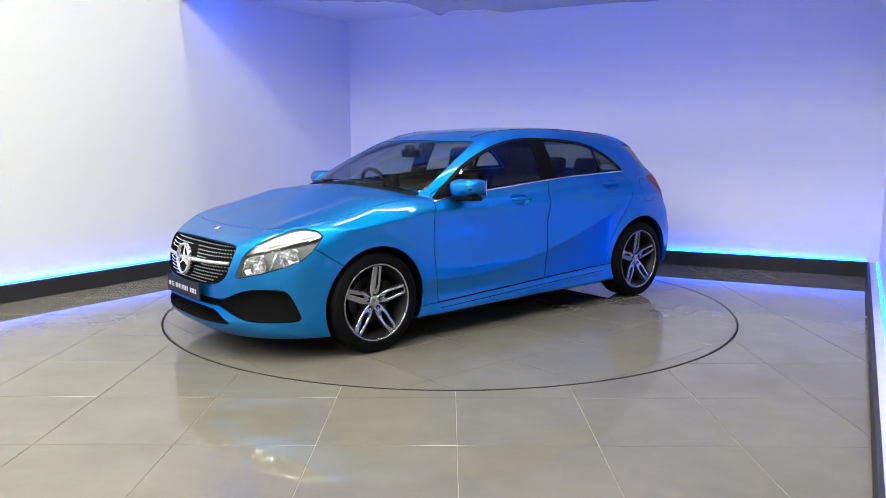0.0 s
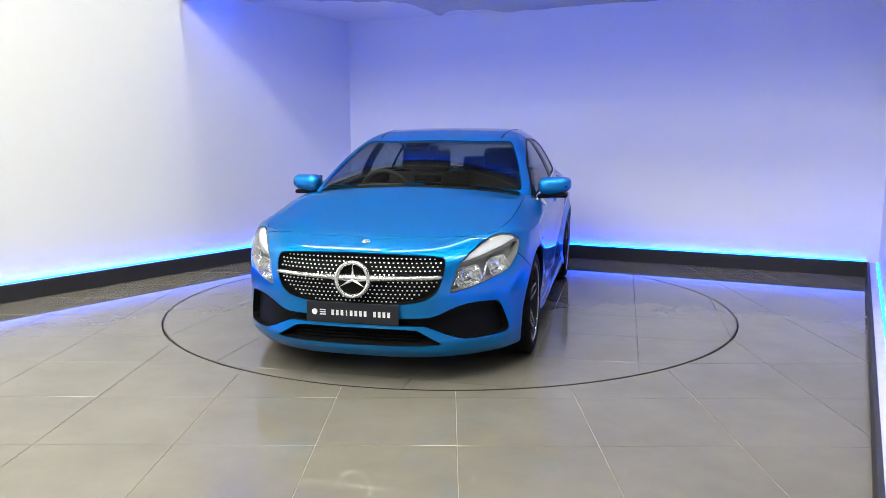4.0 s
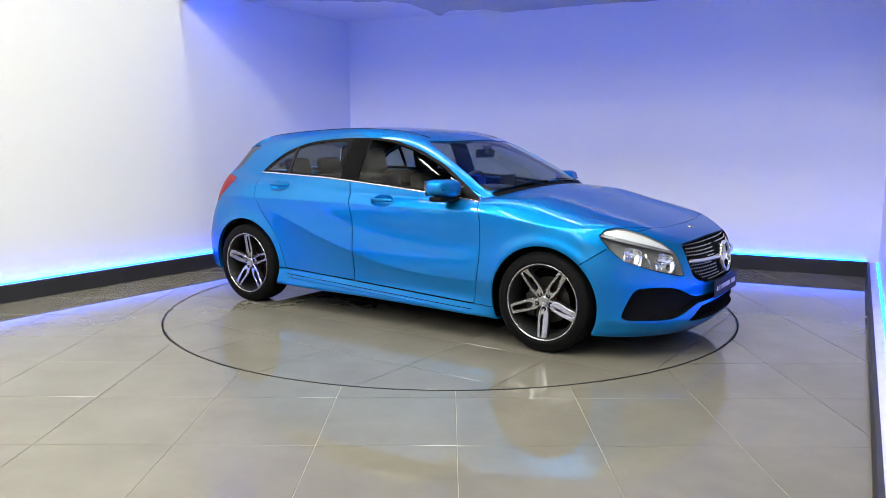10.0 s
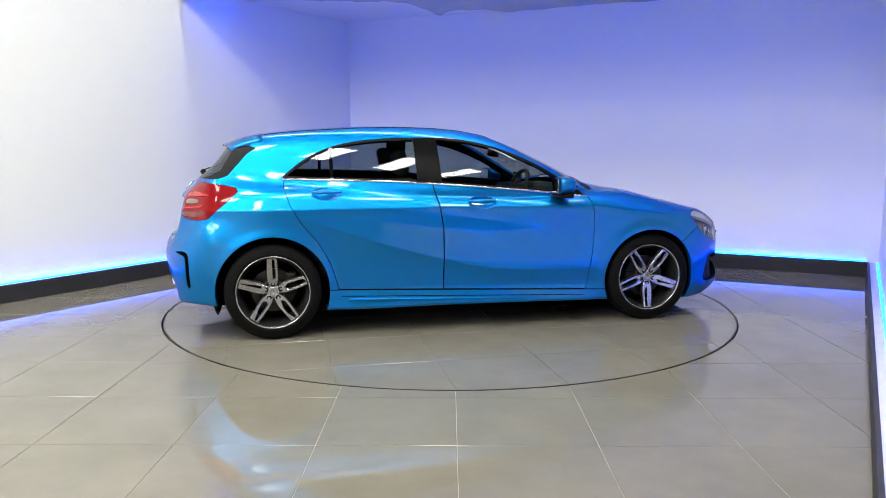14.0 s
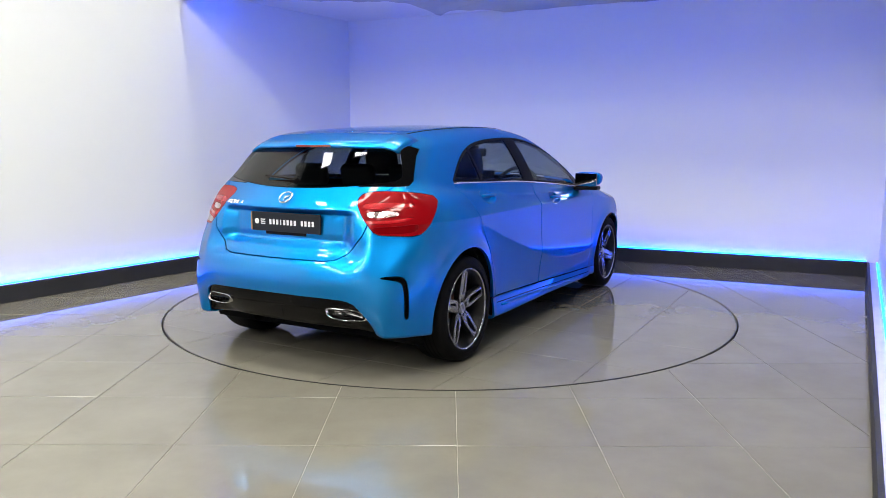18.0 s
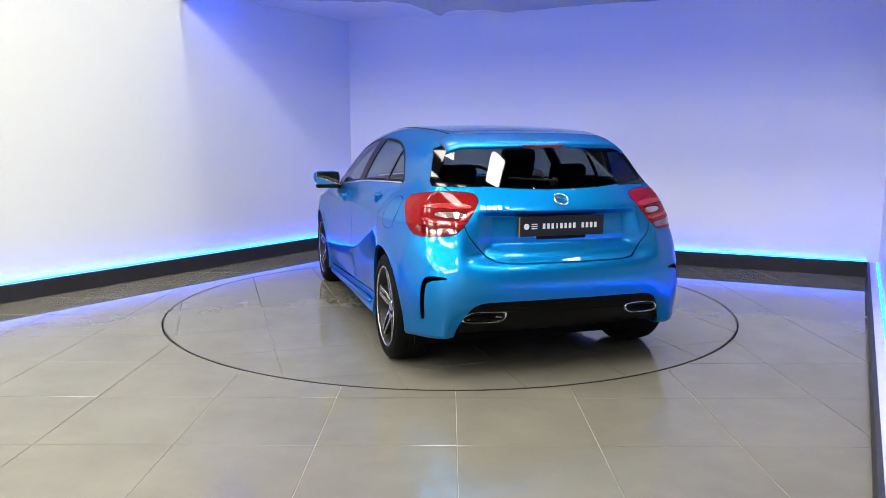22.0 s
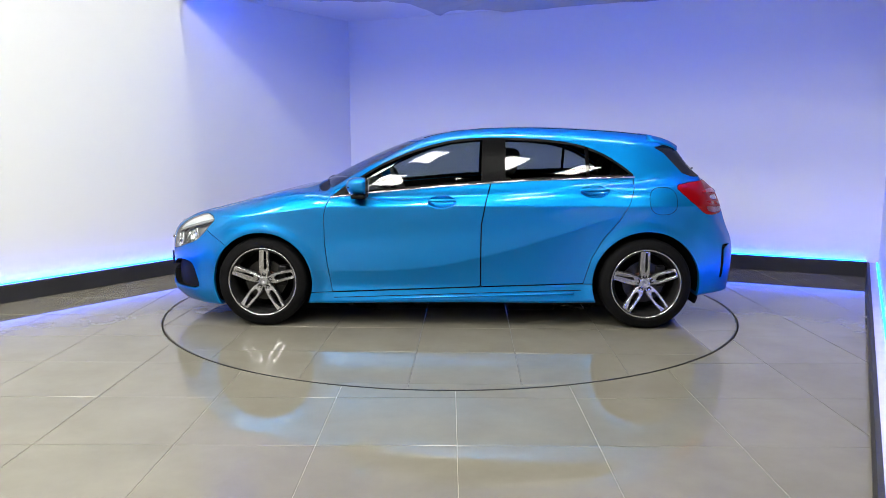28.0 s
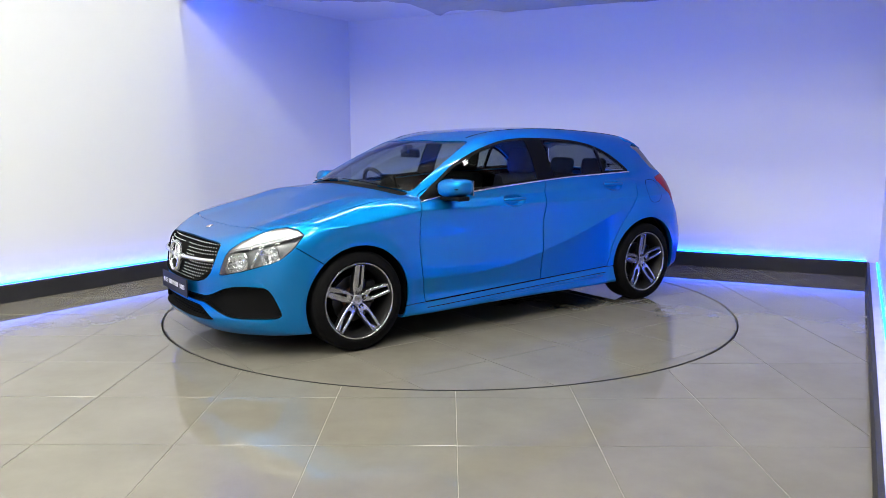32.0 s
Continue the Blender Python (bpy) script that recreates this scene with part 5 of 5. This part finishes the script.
def build_details(car, doors):
    # door handles: a bright-edged grip over a dished recess
    for s in (1, -1):
        for key, (x, z) in (("f", HANDLES[0]), ("r", HANDLES[1])):
            side_p = surface_point((x + 0.13, 0, z), 1, s)[0], surface_point((x - 0.13, 0, z), 1, s)[0]
            n = surface_point((x, 0, z + 0.07), 1, s)[1]
            mid = (side_p[0] + side_p[1]) / 2
            mid.z = z + 0.006
            along = (side_p[0] - side_p[1]).normalized()
            out = along.cross(Vector((0, 0, 1))).normalized()
            out = out if out.y * s > 0 else -out
            grip = [mid + along * a + out * (0.004 + 0.015 * math.sin(math.pi * (0.12 + 0.76 * k / 12))) for k, a in enumerate(np.linspace(-0.098, 0.098, 13))]
            h = part("door_handle", tube(grip, 0.0150, 12, 0.85, lambda t: 0.55 + 0.45 * math.sin(math.pi * t) ** 0.35), PAINT, doors[key, s], "body-coloured pull handle", smooth=True)
        # fuel flap, on one side only
    part("fuel_flap", fuel_flap(-1.452, 0.898, 0.098), DARK, car, "round fuel flap outline")
    # mirrors
    for s in (1, -1):
        mir = new("wing_mirror")
        mir.parent = car
        mir.location = (0.635, s * 0.925, 1.0)
        tagged(mir, "blue door mirror with black base")
        bm = bmesh.new()
        bmesh.ops.create_icosphere(bm, subdivisions=4, radius=1.0)
        for w in bm.verts:
            x, y, z = w.co
            k = 1.0 / max(1e-6, (abs(x) ** 3.2 + abs(y) ** 3.2 + abs(z) ** 3.2) ** (1 / 3.2))
            x, y, z = x * k, y * k, z * k
            w.co = (x * 0.086 * (1.0 if x > 0 else 0.75) + 0.01 * (1 - z * z) - 0.020 * y, s * y * 0.112, z * 0.060 * (1 - 0.10 * y) + 0.012 * (y > 0) * y)
        for w in bm.verts:
            if w.co.x < -0.03:
                w.co.x = -0.03 - (0.02 * (w.co.y * s / 0.118))
        part("cover", bm, PAINT, mir, smooth=True)
        part("lower_cover", box(0.10, 0.19, 0.03, Matrix.Translation((0.006, -s * 0.006, -0.066)), 0.012, 3), BLACK, mir, "black lower cover")
        part("arm", box(0.07, 0.14, 0.028, Matrix.Translation((0.02, -s * 0.10, -0.072)), 0.010, 2), BLACK, mir, "black mirror arm")
        part("mirror_glass", box(0.004, 0.19, 0.10, Matrix.Translation((-0.055, 0, 0.003)) @ Matrix.Rotation(radians(s * 8), 4, "Z"), 0.001, 1), CHROME, mir, "mirror glass")
        part("indicator", box(0.03, 0.15, 0.009, Matrix.Translation((0.048, s * 0.018, -0.002)) @ Matrix.Rotation(radians(-s * 12), 4, "Z"), 0.003), GLOSS_BLACK, mir, "slim indicator strip")
    # sill blade
    for s in (1, -1):
        pts = [(x, s * 0.866, 0.262 - 0.034 * (x + 0.85) - 0.012) for x in np.linspace(-0.85, 0.82, 20)]
        blade = part("sill_blade", tube(pts, 0.014, 8, 0.6), PAINT, car, smooth=True)
        line = []
        for x in np.linspace(-0.90, 0.84, 40):
            p, n = surface_point((x, 0, 0.264 - 0.034 * (x + 0.85) + 0.006), 1, s)
            line.append(p)
        part("sill_groove", tube(line, 0.0032, 6), DARK, blade, "dark groove above the blade")
    # roof trim strips
    for s in (1, -1):
        pts = []
        for x in np.linspace(-1.45, 0.22, 30):
            p, n = surface_point((x, s * (0.50 - 0.035 * (x + 0.6) ** 2), 0), 2, 1)
            pts.append(p - n * 0.001)
        part("roof_trim", tube(pts, 0.009, 8, 0.5), BLACK, car, "black roof joint strip")
    # windscreen wipers
    for y0, y1 in ((0.58, -0.02), (-0.10, -0.66)):
        pts = []
        for k in range(9):
            t = k / 8
            y = y0 + (y1 - y0) * t
            p, n = surface_point((0.985 - 0.20 * y * y - 0.01 * t, y, 0), 2, 1)
            pts.append(p + n * 0.006)
        part("wiper", tube(pts, 0.004, 6, 0.8), BLACK, car)



def fuel_flap(x, z, r):
    """The narrow round shut line of the flap."""
    bm = bmesh.new()
    a_ring, b_ring = [], []
    for k in range(48):
        a = 2 * math.pi * k / 48
        for rr, ring in ((r, a_ring), (r - 0.0035, b_ring)):
            q = 2.6
            c, s = math.cos(a), math.sin(a)
            e = (abs(c) ** q + abs(s) ** q) ** (-1 / q)
            p, n = surface_point((x + rr * c * e, 0, z + rr * s * e * 0.95), 1, 1)
            ring.append(bm.verts.new(p + n * 0.0022))
    for k in range(48):
        j = (k + 1) % 48
        bm.faces.new((a_ring[k], a_ring[j], b_ring[j], b_ring[k]))
    return bm


def seat(parent, x, y, lean=12):
    s = new("seat")
    s.parent = parent
    s.location = (x, y, 0.42)
    part("cushion", box(0.52, 0.50, 0.16, Matrix.Translation((0, 0, 0.0)), 0.05, 3), FABRIC, s, smooth=True)
    part("backrest", box(0.13, 0.48, 0.58, Matrix.Translation((-0.28, 0, 0.34)) @ Matrix.Rotation(radians(-lean), 4, "Y"), 0.05, 3), FABRIC, s, smooth=True)
    part("headrest", box(0.10, 0.27, 0.20, Matrix.Translation((-0.375, 0, 0.735)) @ Matrix.Rotation(radians(-lean), 4, "Y"), 0.045, 3), FABRIC, s, smooth=True)
    return s


def build_cabin(car):
    cabin = new("cabin")
    cabin.parent = car
    part("dashboard", moved(box(0.42, 1.36, 0.30, None, 0.09, 4), Matrix.Translation((0.78, 0, 0.80))), DASH, cabin, smooth=True)
    part("dash_hood", moved(box(0.22, 0.36, 0.09, None, 0.04, 3), Matrix.Translation((0.66, -0.36, 0.955))), DASH, cabin, smooth=True)
    part("screen", box(0.015, 0.20, 0.12, Matrix.Translation((0.60, 0.0, 1.0)) @ Matrix.Rotation(radians(8), 4, "Y"), 0.004), GLOSS_BLACK, cabin)
    for y in (0.36, -0.36):
        seat(cabin, -0.05, y)
    bench = new("rear_bench")
    bench.parent = car
    part("cushion", box(0.5, 1.25, 0.16, Matrix.Translation((-0.80, 0, 0.44)), 0.05, 3), FABRIC, bench, smooth=True)
    part("backrest", box(0.13, 1.25, 0.58, Matrix.Translation((-1.12, 0, 0.74)) @ Matrix.Rotation(radians(-18), 4, "Y"), 0.05, 3), FABRIC, bench, smooth=True)
    for y in (0.38, 0.0, -0.38):
        part("headrest", box(0.09, 0.25, 0.15, Matrix.Translation((-1.23, y, 1.09)) @ Matrix.Rotation(radians(-12), 4, "Y"), 0.04, 3), FABRIC, bench, smooth=True)
    wheel_m = Matrix.Translation((0.47, -0.36, 0.92)) @ Matrix.Rotation(radians(-65), 4, "Y")
    bm = bmesh.new()
    rings = []
    for i in range(40):
        a = 2 * math.pi * i / 40
        rings.append([bm.verts.new(((0.185 + 0.016 * math.cos(b)) * math.cos(a), (0.185 + 0.016 * math.cos(b)) * math.sin(a), 0.016 * math.sin(b)))
                      for b in [2 * math.pi * k / 8 for k in range(8)]])
    for i in range(40):
        a, b = rings[i], rings[(i + 1) % 40]
        for k in range(8):
            bm.faces.new((a[k], a[(k + 1) % 8], b[(k + 1) % 8], b[k]))
    bmesh.ops.recalc_face_normals(bm, faces=bm.faces[:])
    sw = part("steering_wheel", moved(bm, wheel_m), DASH, cabin, "dark round steering wheel", smooth=True)
    part("wheel_boss", moved(box(0.16, 0.30, 0.04, None, 0.015, 2), wheel_m @ Matrix.Translation((0, 0, -0.01))), DASH, sw)
    part("rear_view_mirror", box(0.03, 0.24, 0.065, Matrix.Translation((0.40, 0, 1.215)) @ Matrix.Rotation(radians(10), 4, "Y"), 0.012, 3), BLACK, car, "black rear-view mirror", smooth=True)
    part("mirror_stem", box(0.06, 0.06, 0.07, Matrix.Translation((0.42, 0, 1.245)), 0.012, 2), BLACK, car)
    part("parcel_shelf", box(0.36, 1.1, 0.03, Matrix.Translation((-1.48, 0, 0.98)), 0.01), FABRIC, cabin)


def spoke_outline():
    """Half of a twin spoke as seen from outside, radius along x: out along the edge, back along the slot."""
    return [(r, 1.13 * h) for r, h in [(0.030, 0.0195), (0.050, 0.0235), (0.075, 0.0300), (0.10, 0.0318), (0.13, 0.0315), (0.19, 0.0295), (0.231, 0.0285), (0.231, 0.0), (0.221, 0.0), (0.220, 0.009), (0.211, 0.0130),
            (0.17, 0.0150), (0.13, 0.0170), (0.105, 0.0170), (0.088, 0.013), (0.078, 0.0), (0.030, 0.0)]]


def spoke_solid(m, out, height, depth, grow=0.0):
    """Both bars of a twin spoke as one solid; its face lies at height(r)."""
    bm = bmesh.new()
    n = len(out)
    for s in (1, -1):
        inset = []
        for i, (r, h) in enumerate(out):
            d = -0.0022 if 0 <= i <= 6 else (0.0022 if 8 <= i <= 15 else 0.0)
            inset.append((r, max(0.0, h + d) if h > 0 else 0.0))
        rim_ = [(r, max(0.0, h + (grow if i <= 6 else (-grow if 8 <= i <= 15 else 0)))) if h > 0 else (r, 0.0) for i, (r, h) in enumerate(out)]
        top = [bm.verts.new(m @ Vector((r, height(r), s * h))) for r, h in inset]
        edge = [bm.verts.new(m @ Vector((r, height(r) - 0.0022, s * h))) for r, h in rim_]
        low = [bm.verts.new(m @ Vector((r, height(r) - depth, s * h))) for r, h in rim_]
        bm.faces.new(top)
        for i in range(n):
            j = (i + 1) % n
            bm.faces.new((top[i], top[j], edge[j], edge[i]))
            bm.faces.new((edge[i], edge[j], low[j], low[i]))
    bmesh.ops.triangulate(bm, faces=[f for f in bm.faces if len(f.verts) > 4])
    bmesh.ops.recalc_face_normals(bm, faces=bm.faces[:])
    return bm


def wheel_parts():
    """One wheel, its outer face towards +y, centred on its own middle."""
    w = new("wheel")
    prof = [(0.238, 0.095), (0.243, 0.108), (0.250, 0.1145), (0.262, 0.117), (0.264, 0.1155), (0.283, 0.117), (0.285, 0.1155), (0.297, 0.112), (0.308, 0.104), (0.314, 0.094), (0.318, 0.076), (0.319, 0.03),
            (0.319, -0.03), (0.318, -0.072), (0.313, -0.094), (0.303, -0.109), (0.285, -0.117), (0.256, -0.116), (0.238, -0.095)]
    tyre = part("tyre", lathe(prof, 96), RUBBER, w, "black tyre", smooth=True)
    for off in (-0.042, -0.014, 0.014, 0.042):
        part("tread_groove", lathe([(0.3195, off - 0.0035), (0.3196, off + 0.0035), (0.3185, off + 0.0035), (0.3185, off - 0.0035)], 96), DARK, tyre)
    rim = part("rim", lathe([(0.243, 0.106), (0.236, 0.108), (0.229, 0.101), (0.222, 0.086), (0.208, 0.05), (0.203, -0.07), (0.225, -0.095), (0.236, -0.1), (0.240, -0.09), (0.215, -0.06), (0.215, 0.05), (0.238, 0.09)], 80),
               GREY_ALLOY, w, "grey alloy rim", smooth=True)
    part("rim_lip", lathe([(0.2445, 0.103), (0.2435, 0.1115), (0.2385, 0.1125), (0.2335, 0.107), (0.2335, 0.099)], 80), SILVER, rim, "machined silver lip", smooth=True)
    out = spoke_outline()
    face_y = lambda r: 0.072 + 0.026 * min(1, max(0, (r - 0.05) / 0.17))
    for k in range(5):
        a = math.pi / 2 + k * 2 * math.pi / 5
        m = Matrix.Rotation(-a, 4, "Y")
        part("spoke", spoke_solid(m, out, face_y, 0.007), SILVER, rim, "machined silver twin spoke")
        part("spoke_core", spoke_solid(m, out, lambda r: face_y(r) - 0.0045, 0.034, 0.0022), GREY_ALLOY, rim)
        at = Matrix.Translation((0.050 * math.cos(a), 0, 0.050 * math.sin(a)))
        hole = part("bolt_hole", moved(lathe([(0.0085, 0.0746), (0.0155, 0.0746), (0.0155, 0.066), (0.0085, 0.066)], 18), at), DARK, rim)
        part("bolt", moved(lathe([(0.001, 0.0735), (0.0072, 0.0735), (0.0075, 0.06), (0.001, 0.06)], 6), at), DARK, hole)
        b = a + math.pi / 5
        mb = Matrix.Rotation(-b, 4, "Y")
        part("hub_stub", box(0.034, 0.012, 0.020, mb @ Matrix.Translation((0.052, 0.058, 0)), 0.003), GREY_ALLOY, rim)
    part("hub", lathe([(0.001, 0.060), (0.040, 0.060), (0.056, 0.054), (0.062, 0.04), (0.062, 0.0), (0.001, 0.0)], 40), GREY_ALLOY, rim, smooth=False)
    cap = part("hub_cap", lathe([(0.001, 0.0795), (0.026, 0.079), (0.033, 0.0765), (0.0345, 0.072), (0.035, 0.058), (0.001, 0.058)], 36), HUB_GREY, rim, "round silver hub cap", smooth=True)
    part("cap_ring", lathe([(0.025, 0.0797), (0.0275, 0.0805), (0.030, 0.0785), (0.027, 0.078)], 36), SILVER, cap, smooth=True)
    part("valve", tube([(0.205, 0.050, 0.045), (0.200, 0.070, 0.045)], 0.003, 8), GREY_ALLOY, rim)
    part("brake_disc", lathe([(0.06, 0.012), (0.145, 0.012), (0.145, -0.012), (0.06, -0.012)], 56), STEEL, w, smooth=False)
    part("disc_bell", lathe([(0.001, 0.03), (0.075, 0.03), (0.08, 0.0), (0.001, 0.0)], 32), BROWN, w)
    part("caliper", moved(box(0.07, 0.06, 0.15, None, 0.015, 2), Matrix.Translation((-0.12, 0.0, 0.04))), GREY_ALLOY, w)
    part("inner_barrel", lathe([(0.20, -0.06), (0.19, -0.09), (0.02, -0.09), (0.02, -0.095), (0.21, -0.095)], 40), DARK, w)
    return w


def build_wheels(car):
    first = wheel_parts()
    # the upright spoke of each wheel: degrees that the wheel is turned
    for i, (x, s, spin) in enumerate(((AXLE, 1, -3), (-AXLE, 1, 2), (AXLE, -1, 180), (-AXLE, -1, 1))):
        m = Matrix.Translation((x, s * 0.765, WHEEL_Z + 0.001)) @ (Matrix.Identity(4) if s > 0 else Matrix.Rotation(math.pi, 4, "Z")) @ Matrix.Rotation(radians(spin), 4, "Y")
        w = first if i == 0 else copy_thing(first, m)
        w.matrix_basis = m
        w.parent = car


car = build_car()


# ---- what turns ----
TURN = [(0.0, -139.5), (0.5, -138.6), (1.0, -136.2), (1.5, -132.2), (2.0, -126.8), (2.5, -120.8), (3.0, -114.85), (3.5, -108.9), (6.0, -79.9), (8.0, -57.3),
        (10.0, -34.2), (12.0, -10.9), (13.0, 1.0), (14.0, 12.9), (17.0, 48.9), (19.0, 72.6), (22.0, 107.4), (25.0, 142.9), (28.0, 178.5), (29.0, 190.3),
        (30.0, 201.9), (30.5, 207.3), (31.0, 211.9), (31.5, 215.0), (32.0, 216.1)]


def motions():
    walk(table, [(t, pose(0, 0, 0, 0, 0, a)) for t, a in TURN])
    offset = Matrix.Translation((-0.046, -0.03, 0.0))
    walk(car, [(t, pose(0, 0, 0, 0, 0, a) @ offset) for t, a in TURN])


motions()
